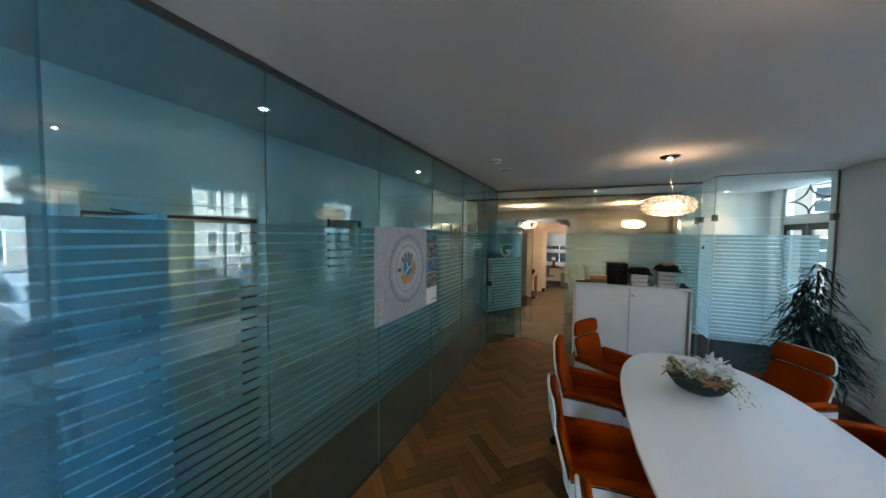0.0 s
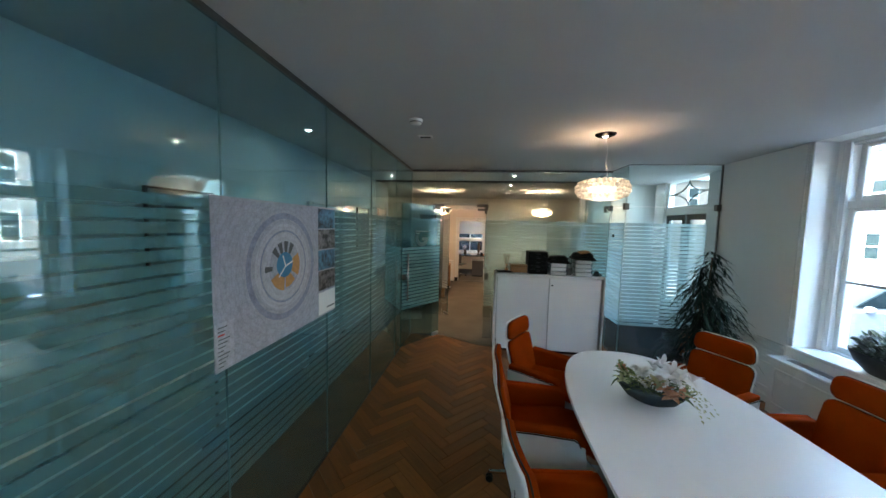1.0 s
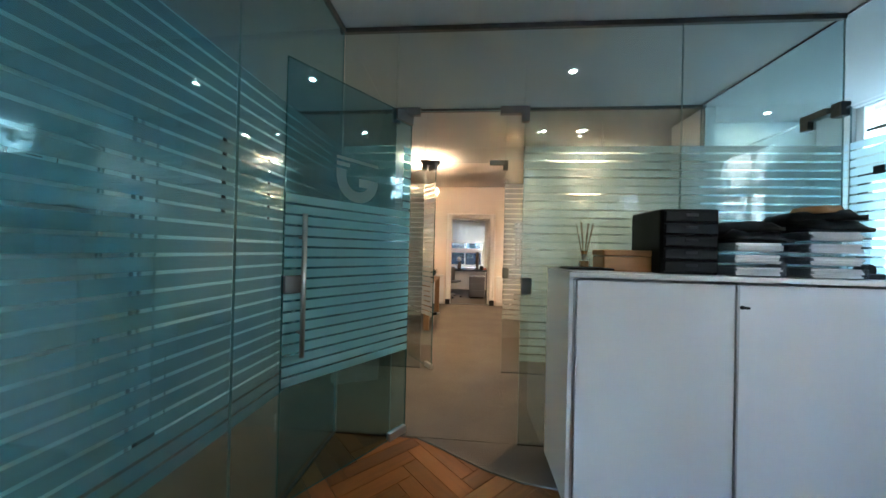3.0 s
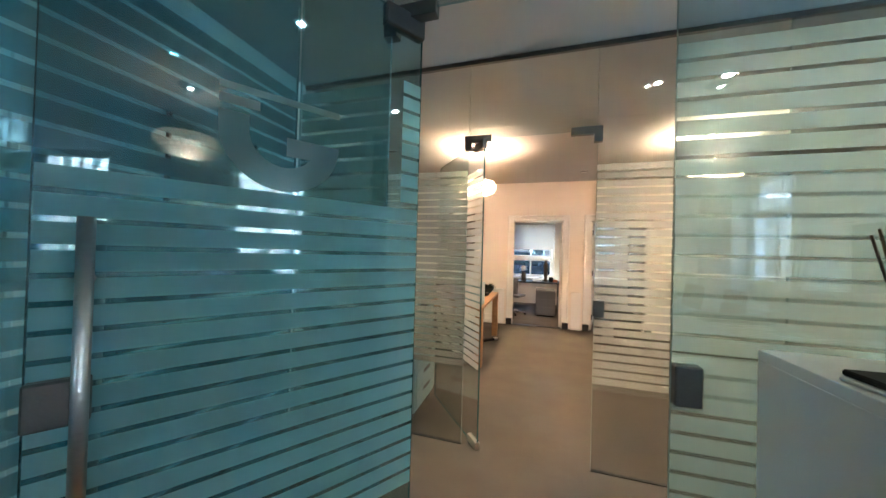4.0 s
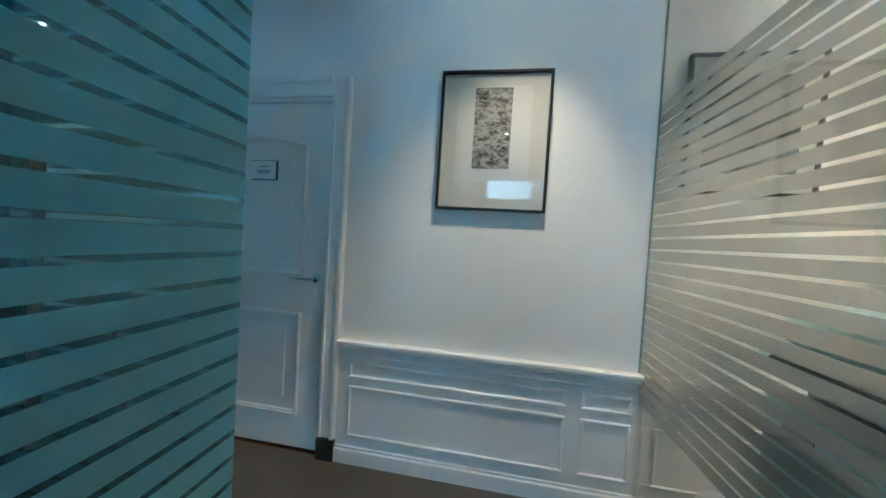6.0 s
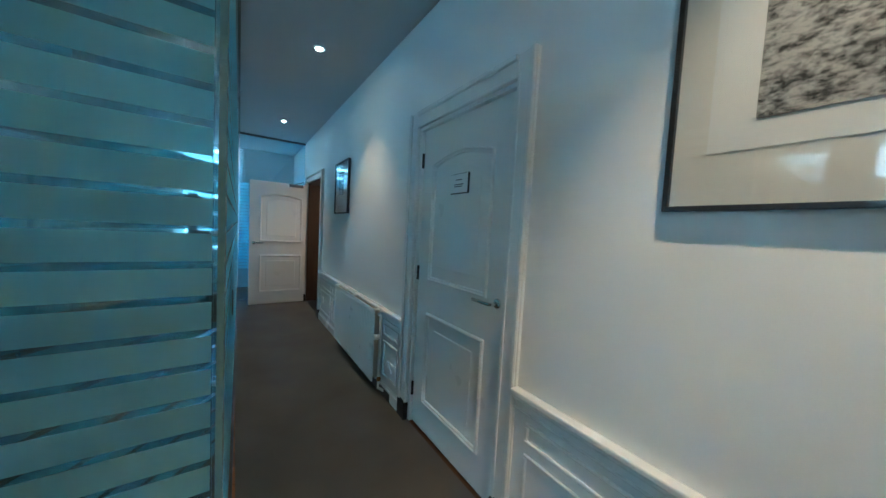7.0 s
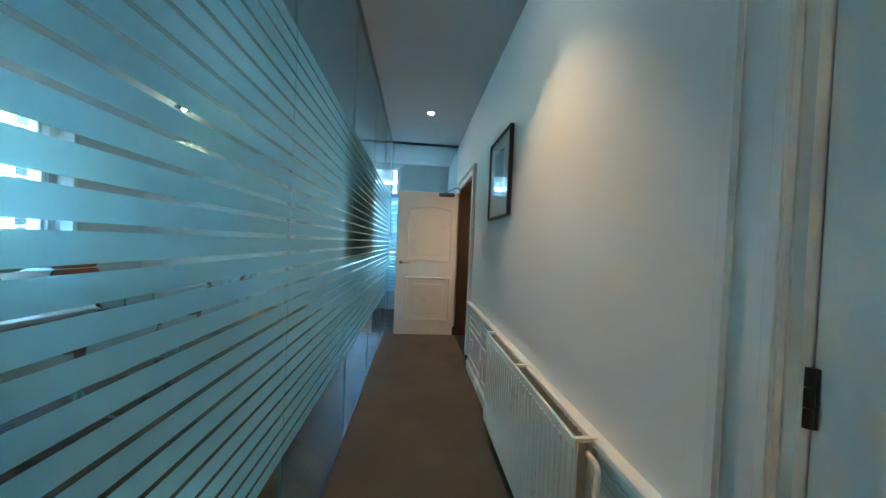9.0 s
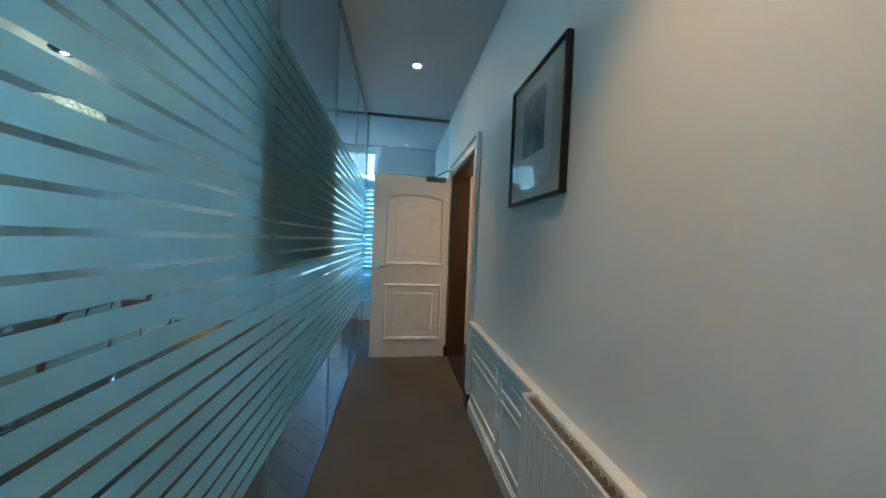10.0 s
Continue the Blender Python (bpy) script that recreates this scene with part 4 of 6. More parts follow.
part("lens", lathe(bmesh.new(), [(0, -0.006), (0.03, -0.006), (0.03, -0.001), (0, -0.001)], 20), "downlight", d)

# ---- meeting table ----
TX, TY = 2.475, 1.86
table = thing("meeting_table", "large white boat-shaped meeting table", "table", pose(TX, TY, 0))


def oval(a, b, n=72, e=2.6):
    pts = []
    for i in range(n):
        t = 2 * math.pi * i / n
        c, s = math.cos(t), math.sin(t)
        pts.append((a * math.copysign(abs(c) ** (2 / e), c), b * math.copysign(abs(s) ** (2 / e), s)))
    return pts


bm = bmesh.new()
rings = []
for k, z in ((0.955, 0.703), (0.985, 0.708), (1.0, 0.722), (1.0, 0.738), (0.994, 0.744)):
    rings.append([bm.verts.new((x, y, z)) for x, y in oval(0.635 * k, 1.50 - 0.635 * (1 - k))])
for p, q in zip(rings, rings[1:]):
    for i in range(len(p)):
        bm.faces.new((p[i], p[(i + 1) % len(p)], q[(i + 1) % len(p)], q[i]))
bm.faces.new(rings[0][::-1])
bm.faces.new(rings[-1])
part("tabletop", bm, "white", table)
for yy in (-0.72, 0.72):
    part("pedestal", boxed((-0.17, yy - 0.06, 0.022), (0.17, yy + 0.06, 0.704), 0.012, seg=2), "grey", table)
    part("foot_plate", boxed((-0.34, yy - 0.19, 0.0), (0.34, yy + 0.19, 0.022), 0.008), "grey", table)
part("stretcher", boxed((-0.03, -0.66, 0.62), (0.03, 0.66, 0.703), 0.004), "grey", table)

# ---- conference chairs ----


def pad(profile, half, crown, thick, taper=0.0, bulge=0.03):
    """A cushion that follows a profile of (x, z), half a width, its face crowned and its edges round."""
    bm = bmesh.new()
    pts = [Vector((x, 0, z)) for x, z in profile]
    n = len(pts)
    nu = 8
    front, back = [], []
    for i, p in enumerate(pts):
        d = (pts[min(i + 1, n - 1)] - pts[max(i - 1, 0)]).normalized()
        nrm = Vector((d.z, 0, -d.x))
        e = min(i, n - 1 - i) / (n - 1) * 2
        w = half - taper * i / (n - 1) - (0.03 if e == 0 else 0.0)
        lf, lb = [], []
        for k in range(nu + 1):
            s = -1 + 2 * k / nu
            c = crown * (1 - s * s) * (0.4 + 0.6 * min(1, e * 2)) - bulge * s * s * 0
            wrap = 0.05 * s * s
            lf.append(bm.verts.new(p + Vector((0, s * w, 0)) + nrm * (thick / 2 * (0.35 if abs(s) == 1 or e == 0 else 1) + c + wrap)))
            lb.append(bm.verts.new(p + Vector((0, s * w, 0)) + nrm * (-thick / 2 * (0.35 if abs(s) == 1 or e == 0 else 1) + wrap)))
        front.append(lf)
        back.append(lb)
    for sheet, flip in ((front, False), (back, True)):
        for a, b in zip(sheet, sheet[1:]):
            for k in range(nu):
                q = (a[k], a[k + 1], b[k + 1], b[k])
                bm.faces.new(q[::-1] if flip else q)
    for i in range(n - 1):
        bm.faces.new((front[i][0], front[i + 1][0], back[i + 1][0], back[i][0]))
        bm.faces.new((front[i][nu], back[i][nu], back[i + 1][nu], front[i + 1][nu]))
    for k in range(nu):
        bm.faces.new((front[0][k], back[0][k], back[0][k + 1], front[0][k + 1]))
        bm.faces.new((front[-1][k], front[-1][k + 1], back[-1][k + 1], back[-1][k]))
    return bm


def slab(low, high, half0, half1, r, thick, wrap=0.012, bow=0.0):
    """A thin round-cornered panel from point low to high (x, z), a little hollow towards +x."""
    bm = bmesh.new()
    p0, p1 = Vector((low[0], 0, low[1])), Vector((high[0], 0, high[1]))
    d = p1 - p0
    length = d.length
    d.normalize()
    nrm = Vector((d.z, 0, -d.x))
    at = [r * (1 - math.cos(math.pi / 2 * k / 4)) for k in range(5)]
    at = at + [r + (length - 2 * r) * k / 4 for k in range(1, 4)] + [length - a for a in reversed(at)]
    nu = 8
    front, back = [], []
    for a in at:
        f = a / length
        e = min(a, length - a)
        cut = r - math.sqrt(max(0.0, r * r - max(0.0, r - e) ** 2))
        w = half0 + (half1 - half0) * f - cut
        c = p0 + d * a + nrm * bow * math.sin(math.pi * f)
        lf, lb = [], []
        for k in range(nu + 1):
            u = math.sin(math.pi / 2 * (-1 + 2 * k / nu))
            rim = 0.45 if abs(u) > 0.999 or e < 1e-6 else 1.0
            lf.append(bm.verts.new(c + Vector((0, u * w, 0)) + nrm * (thick / 2 * rim + wrap * u * u)))
            lb.append(bm.verts.new(c + Vector((0, u * w, 0)) + nrm * (-thick / 2 * rim + wrap * u * u)))
        front.append(lf)
        back.append(lb)
    for sheet, flip in ((front, False), (back, True)):
        for a, b in zip(sheet, sheet[1:]):
            for k in range(nu):
                q = (a[k], a[k + 1], b[k + 1], b[k])
                bm.faces.new(q[::-1] if flip else q)
    n = len(at)
    for i in range(n - 1):
        bm.faces.new((front[i][0], front[i + 1][0], back[i + 1][0], back[i][0]))
        bm.faces.new((front[i][nu], back[i][nu], back[i + 1][nu], front[i + 1][nu]))
    for k in range(nu):
        bm.faces.new((front[0][k], back[0][k], back[0][k + 1], front[0][k + 1]))
        bm.faces.new((front[-1][k], front[-1][k + 1], back[-1][k + 1], back[-1][k]))
    rim = [v[0].co.copy() for v in back] + [v.co.copy() for v in back[-1][1:-1]] + [v[nu].co.copy() for v in reversed(back)] + [v.co.copy() for v in reversed(back[0][1:-1])]
    return bm, rim + rim[:1]


def side_plate(bm, outline, ya, yb, bevel):
    """A panel with an outline in (x, z) between two values of y, its edges rounded."""
    lo = [bm.verts.new((x, ya, z)) for x, z in outline]
    hi = [bm.verts.new((x, yb, z)) for x, z in outline]
    faces = [bm.faces.new(lo), bm.faces.new(hi[::-1])]
    for i in range(len(lo)):
        j = (i + 1) % len(lo)
        faces.append(bm.faces.new((lo[i], hi[i], hi[j], lo[j])))
    bmesh.ops.recalc_face_normals(bm, faces=faces)
    if bevel:
        edges = {e for f in faces[:2] for e in f.edges}
        bmesh.ops.bevel(bm, geom=list(edges), offset=bevel, segments=3, affect="EDGES", profile=0.5)
    return bm


def chair(m):
    """A swivel conference chair that faces local +x: white shell, orange cushions, split back, closed arms."""
    c = thing("conference_chair", "orange wool conference chair with white shell on a chrome star base", "chair", m, group="chairs round the table")
    part("seat", pad([(0.27, 0.405), (0.25, 0.442), (0.16, 0.460), (0.0, 0.450), (-0.16, 0.438), (-0.235, 0.445)], 0.225, 0.012, 0.075), "orange", c, smooth=True)
    part("seat_shell", pad([(0.265, 0.355), (0.245, 0.375), (0.10, 0.385), (-0.10, 0.372), (-0.22, 0.385), (-0.262, 0.42)], 0.285, -0.005, 0.035), "shell", c, "white moulded shell", True)
    for name, low, high, h0, h1 in (("backrest", (-0.222, 0.425), (-0.322, 0.832), 0.222, 0.232), ("headrest", (-0.326, 0.848), (-0.338, 1.005), 0.226, 0.212)):
        bm, rim = slab(low, high, h0, h1, 0.055, 0.040, 0.014, 0.004)
        cushion = part(name, bm, "orange", c, smooth=True)
        part("piping", tube(bmesh.new(), rim, 0.0042, 6), "piping", cushion, "dark piping along the seam", True)
        bm, rim = slab((low[0] - 0.030, low[1] - 0.006), (high[0] - 0.030, high[1] + 0.004), h0 + 0.005, h1 + 0.005, 0.058, 0.016, 0.014, 0.004)
        part(name + "_shell", bm, "shell", c, "white moulded shell", True)
    for sx in (-1, 1):
        part("back_bracket", tube(bmesh.new(), [(-0.345, sx * 0.10, 0.80), (-0.362, sx * 0.10, 0.845), (-0.360, sx * 0.10, 0.89)], 0.006, 6), "chrome", c, smooth=True)
        inner = [(-0.25, 0.40), (0.205, 0.40), (0.212, 0.56), (0.205, 0.605), (0.185, 0.632), (0.150, 0.645), (-0.10, 0.655), (-0.262, 0.657)]
        arm = part("armrest", side_plate(bmesh.new(), inner, sx * 0.222, sx * 0.282, 0.016), "orange", c, "padded closed armrest in orange wool", True)
        cap = [(-0.262, 0.622), (-0.10, 0.622), (0.145, 0.612), (0.170, 0.598), (0.184, 0.570), (0.214, 0.562), (0.207, 0.607), (0.187, 0.634), (0.151, 0.647), (-0.10, 0.657), (-0.262, 0.659)]
        part("arm_cap", side_plate(bmesh.new(), cap, sx * 0.268, sx * 0.304, 0.010), "orange", arm, smooth=True)
        part("piping", tube(bmesh.new(), [(x, sx * 0.301, z - 0.004) for x, z in cap[:5]], 0.004, 6), "piping", arm, "dark piping along the seam", True)
        shell = [(-0.262, 0.385), (0.225, 0.380), (0.236, 0.40), (0.212, 0.560), (0.184, 0.572), (0.168, 0.596), (0.145, 0.608), (-0.10, 0.619), (-0.270, 0.619)]
        part("side_shell", side_plate(bmesh.new(), shell, sx * 0.283, sx * 0.299, 0.004), "shell", c, "white moulded shell")
    part("column", lathe(bmesh.new(), [(0.0, 0.09), (0.032, 0.09), (0.032, 0.24), (0.022, 0.25), (0.022, 0.345), (0.09, 0.352), (0.09, 0.362), (0, 0.362)], 18), "chrome", c, smooth=True)
    for k in range(5):
        a = 2 * math.pi * k / 5 + 0.6
        ca, sa = math.cos(a), math.sin(a)
        leg = part("base_arm", tube(bmesh.new(), [(0.02 * ca, 0.02 * sa, 0.125), (0.18 * ca, 0.18 * sa, 0.105), (0.36 * ca, 0.36 * sa, 0.078)], 0.014, 8), "chrome", c, smooth=True)
        bm = bmesh.new()
        for q in (-0.013, 0.013):
            lathe(bm, [(0, -0.009), (0.022, -0.009), (0.027, -0.004), (0.027, 0.004), (0.022, 0.009), (0, 0.009)], 16, Matrix.Translation((0.36 * ca - q * sa, 0.36 * sa + q * ca, 0.027)) @ Matrix.Rotation(a + math.pi / 2, 4, "Z") @ Matrix.Rotation(math.pi / 2, 4, "Y"))
        tube(bm, [(0.36 * ca, 0.36 * sa, 0.03), (0.36 * ca, 0.36 * sa, 0.08)], 0.007, 8)
        part("caster", bm, "black", leg, "black twin-wheel caster", True)
    return c


CHAIRS = [(1.88, 3.19, -32), (1.69, 2.48, -2), (1.715, 1.575, 8), (1.90, 0.66, 10), (3.03, 3.01, 206), (3.26, 2.32, 183), (3.28, 1.50, 178), (3.18, 0.70, 172)]
first = chair(pose(CHAIRS[0][0], CHAIRS[0][1], 0.001, 0, 0, CHAIRS[0][2]))
for x, y, a in CHAIRS[1:]:
    copy_thing(first, pose(x, y, 0.001, 0, 0, a))

# ---- flower bowl on the table ----
fl = thing("flower_bowl", "oval dark bowl of white and peach artificial flowers", "flower arrangement", pose(2.40, 2.47, 0.744, 0, 0, -24))
bm = bmesh.new()
rings = []
for a, b, z, bow in ((0.10, 0.06, 0.0, 0), (0.165, 0.095, 0.025, 0.004), (0.215, 0.125, 0.075, 0.010), (0.235, 0.135, 0.105, 0.018), (0.222, 0.122, 0.103, 0.018), (0.17, 0.09, 0.07, 0)):
    rings.append([bm.verts.new((a * math.cos(t), b * math.sin(t), z + bow * abs(math.cos(t)) ** 3)) for t in [2 * math.pi * i / 32 for i in range(32)]])
for p, q in zip(rings, rings[1:]):
    for i in range(32):
        bm.faces.new((p[i], p[(i + 1) % 32], q[(i + 1) % 32], q[i]))
bm.faces.new(rings[0][::-1])
bm.faces.new(rings[-1])
part("bowl", bm, "bowl", fl, "weathered dark green-grey boat-shaped bowl", True)


def petal(bm, base, way, length, width, droop=0.3, curl=0.0, n=4):
    """One leaf or petal: a folded blade from base along way that droops towards its tip."""
    way = Vector(way).normalized()
    side = way.cross(Vector((0, 0, 1)))
    if side.length < 1e-3:
        side = Vector((1, 0, 0))
    side.normalize()
    up = side.cross(way)
    l, mid, r = [], [], []
    for i in range(n + 1):
        s = i / n
        w = width * math.sin(math.pi * min(1, 0.12 + 0.88 * s)) ** 0.8 * 0.5
        c = Vector(base) + way * length * s - Vector((0, 0, 1)) * droop * length * s * s + up * curl * math.sin(math.pi * s) * length
        l.append(bm.verts.new(c - side * w + up * w * 0.35))
        mid.append(bm.verts.new(c))
        r.append(bm.verts.new(c + side * w + up * w * 0.35))
    for i in range(n):
        bm.faces.new((l[i], mid[i], mid[i + 1], l[i + 1]))
        bm.faces.new((mid[i], r[i], r[i + 1], mid[i + 1]))


rng = random.Random(7)


def blossom(name, mat, c, count, size, width, label, rise=0.6):
    bm = bmesh.new()
    for k in range(count):
        a = 2 * math.pi * k / count + rng.uniform(-0.3, 0.3)
        e = rng.uniform(0.05, 2 * rise)
        petal(bm, c, (math.cos(a), math.sin(a), e), size * rng.uniform(0.85, 1.15), width, rng.uniform(0.1, 0.35))
    part(name, bm, mat, fl, label)


for k in range(10):
    u = k / 9
    blossom("white_flower", "petal", (-0.04 + 0.26 * u + rng.uniform(-0.03, 0.03), 0.055 * math.sin(5 * u + 0.4) + 0.02, 0.185 + 0.045 * math.sin(3 * u) + rng.uniform(-0.015, 0.02)), 5, 0.10, 0.036, "white lily-like flower", 0.9)
for c in ((-0.055, -0.045, 0.165), (0.04, -0.05, 0.165), (-0.11, 0.03, 0.17), (0.13, -0.04, 0.17)):
    bm = bmesh.new()
    for k in range(60):
        way = Vector((rng.gauss(0, 1), rng.gauss(0, 1), rng.gauss(0.3, 1))).normalized()
        petal(bm, Vector(c) + way * 0.036, way + Vector((0, 0, 0.25)), 0.024, 0.026, 0.2, 0.1, 2)
    part("hydrangea_head", bm, "petal", fl, "round white hydrangea head")
for k in range(8):
    blossom("pale_flower", "pale_leaf", (rng.uniform(-0.20, 0.06), rng.uniform(-0.12, -0.02), rng.uniform(0.13, 0.18)), 6, 0.075, 0.026, "pale cream flower", 0.5)
for k in range(4):
    blossom("peach_leaf", "peach", (0.06 + 0.035 * k + rng.uniform(-0.02, 0.02), rng.uniform(-0.14, -0.10), rng.uniform(0.11, 0.15)), 5, 0.085, 0.042, "peach-brown leaf", 0.5)
blossom("peach_leaf", "peach", (-0.20, 0.0, 0.185), 6, 0.055, 0.035, "peach-brown leaf", 0.7)
bm = bmesh.new()
for k in range(120):
    a = rng.uniform(0, 2 * math.pi)
    c = (rng.uniform(-0.22, 0.22), rng.uniform(-0.10, 0.10), rng.uniform(0.085, 0.15))
    petal(bm, c, (math.cos(a) * 1.4, math.sin(a), rng.uniform(0.0, 1.1)), rng.uniform(0.05, 0.10), rng.uniform(0.014, 0.030), rng.uniform(0.1, 0.5))
tagged(part("greenery", bm, "leaf", fl, "small green leaves"), kind="stuff")
bm = bmesh.new()
for spray in range(6):
    root = Vector((-0.17 + 0.04 * spray * rng.random(), rng.uniform(-0.06, 0.09), 0.13))
    way = Vector((rng.uniform(-1.0, -0.1), rng.uniform(-0.5, 0.7), rng.uniform(0.5, 1.2))).normalized()
    for k in range(9):
        at = root + way * 0.017 * k + Vector((0, 0, -0.0006 * k * k))
        turn = 1 if k % 2 else -1
        petal(bm, at, way * 0.5 + Vector((-way.y * turn, way.x * turn, 0.25)), 0.050 - 0.002 * k, 0.022, 0.25, 0, 3)
tagged(part("leaf_sprays", bm, "spray", fl, "light green leaf sprays"), kind="stuff")
bm = bmesh.new()
for spray in range(4):
    for k in range(13):
        u = k / 12
        c = (0.18 + (0.10 + 0.035 * spray) * u, -0.09 + 0.05 * spray - 0.05 * u + rng.uniform(-0.01, 0.01), 0.16 - 0.13 * u * u)
        petal(bm, c, (rng.uniform(0, 1), rng.choice((-1, 1)), rng.uniform(-0.2, 0.6)), 0.030, 0.016, 0.3, 0, 2)
tagged(part("trailing_leaves", bm, "pale_leaf", fl, "pale trailing leaves"), kind="stuff")

for ob in fl.children:
    ob.data.transform(Matrix.Diagonal((0.90, 0.95, 1.0, 1)))

# ---- cabinet and what stands on it ----
CY0, CY1 = 5.05, 5.49
cab = thing("sliding_door_cabinet", "white office cabinet with two sliding doors", "cabinet", pose(1.455, CY0, 0))
CW = 1.605
part("side_panel", boxed((0, 0, 0), (0.022, CY1 - CY0, 1.172), 0.0015), "white", cab)
part("side_panel", boxed((CW - 0.022, 0, 0), (CW, CY1 - CY0, 1.172), 0.0015), "white", cab)
part("top_panel", boxed((0, 0, 1.172), (CW, CY1 - CY0, 1.197), 0.0015), "white", cab)
part("back_panel", boxed((0.022, CY1 - CY0 - 0.012, 0.03), (CW - 0.022, CY1 - CY0, 1.172)), "white", cab)
part("plinth", boxed((0.022, 0.03, 0.0), (CW - 0.022, CY1 - CY0 - 0.02, 0.03)), "black", cab, "dark recessed plinth")
part("sliding_door", boxed((0.045, 0.012, 0.032), (0.80, 0.028, 1.158), 0.0015), "white", cab)
right = part("sliding_door", boxed((0.80, 0.034, 0.032), (CW - 0.045, 0.050, 1.158), 0.0015), "white", cab)
for xx in (0.024, 0.801, CW - 0.036):
    part("grip_strip", boxed((xx, 0.004, 0.032), (xx + 0.012, 0.030, 1.158)), "steel", cab, "grey metal grip strip")
bm = bmesh.new()
lathe(bm, [(0, 0), (0.010, 0), (0.010, 0.006), (0, 0.006)], 14, pose(0.845, 0.033, 1.045, 90))
box(bm, (0.842, 0.010, 1.039), (0.868, 0.028, 1.051), 0.002)
part("key", bm, "black", right, "small key in the lock")

CT = 1.198


def on_cab(name, label, category, x, y, rz=0):
    return thing(name, label, category, pose(x, y, CT, 0, 0, rz))


d = on_cab("magazine", "white magazine lying open on the cabinet", "magazine", 1.585, 5.20, 7)
part("pages", boxed((-0.105, -0.12, 0), (0.105, 0.11, 0.007), 0.002), "paper", d)
d = thing("folder", "thin black folder lying on a magazine", "folder", pose(1.60, 5.23, CT + 0.0075, 0, 0, 3))
part("cover", boxed((-0.12, -0.08, 0), (0.12, 0.08, 0.012), 0.003), "black", d)
d = on_cab("reed_diffuser", "small glass reed diffuser with thin sticks", "reed diffuser", 1.645, 5.39)
part("bottle", lathe(bmesh.new(), [(0, 0), (0.030, 0), (0.032, 0.01), (0.032, 0.075), (0.014, 0.092), (0.014, 0.112), (0, 0.112)], 18), "pane", d, "clear glass bottle", True)
part("oil", lathe(bmesh.new(), [(0, 0.004), (0.027, 0.004), (0.027, 0.05), (0, 0.05)], 18), "woodbox", d, "amber oil", True)
part("cap_ring", lathe(bmesh.new(), [(0.0145, 0.094), (0.017, 0.094), (0.017, 0.112), (0.0145, 0.112)], 16), "brass", d)
for k in range(8):
    a = k * 0.785
    part("stick", tube(bmesh.new(), [(0, 0, 0.03), (0.052 * math.cos(a), 0.052 * math.sin(a), 0.275 + 0.01 * (k % 3))], 0.0026, 5), "bark", d)
d = on_cab("wooden_box", "small honey-coloured wooden box", "box", 1.835, 5.32)
part("body", boxed((-0.135, -0.08, 0), (0.135, 0.08, 0.085), 0.006), "woodbox", d)
part("lid", boxed((-0.138, -0.083, 0.087), (0.138, 0.083, 0.122), 0.006), "woodbox", d)
d = on_cab("drawer_unit", "black desktop drawer unit with five drawers", "drawer unit", 2.10, 5.30)
part("body", boxed((-0.145, -0.14, 0), (0.145, 0.16, 0.345), 0.006), "black", d)
for k in range(5):
    dr = part("drawer", boxed((-0.132, -0.156, 0.012 + k * 0.066), (0.132, -0.1402, 0.070 + k * 0.066), 0.005), "black", d)
    part("finger_slot", boxed((-0.03, -0.1585, 0.040 + k * 0.066), (0.03, -0.1562, 0.056 + k * 0.066), 0.001), "plinth", dr)


def slack_sheet(half_x, half_y, z, thick, sag, seed):
    """A soft folder or bag: a thin slab whose top is uneven and whose edges hang."""
    r2 = random.Random(seed)
    n = 9
    bm = bmesh.new()
    top, low = [], []
    for i in range(n):
        for j in range(n):
            u, v = 2 * i / (n - 1) - 1, 2 * j / (n - 1) - 1
            edge = max(abs(u), abs(v)) ** 6
            up = thick * (1 - 0.55 * edge) + r2.uniform(-0.10, 0.10) * thick
            x = half_x * u + r2.uniform(-0.006, 0.006)
            y = half_y * v + r2.uniform(-0.006, 0.006)
            top.append(bm.verts.new((x, y, z + up - sag * edge)))
            low.append(bm.verts.new((x * 0.99, y * 0.99, z - sag * edge)))
    for i in range(n - 1):
        for j in range(n - 1):
            k = i * n + j
            bm.faces.new((top[k], top[k + n], top[k + n + 1], top[k + 1]))
            bm.faces.new((low[k], low[k + 1], low[k + n + 1], low[k + n]))
    rim = [i * n for i in range(n)] + [(n - 1) * n + j for j in range(1, n)] + [i * n + n - 1 for i in range(n - 2, -1, -1)] + [j for j in range(n - 2, 0, -1)]
    for a, b in zip(rim, rim[1:] + rim[:1]):
        bm.faces.new((top[a], low[a], low[b], top[b]))
    return bm


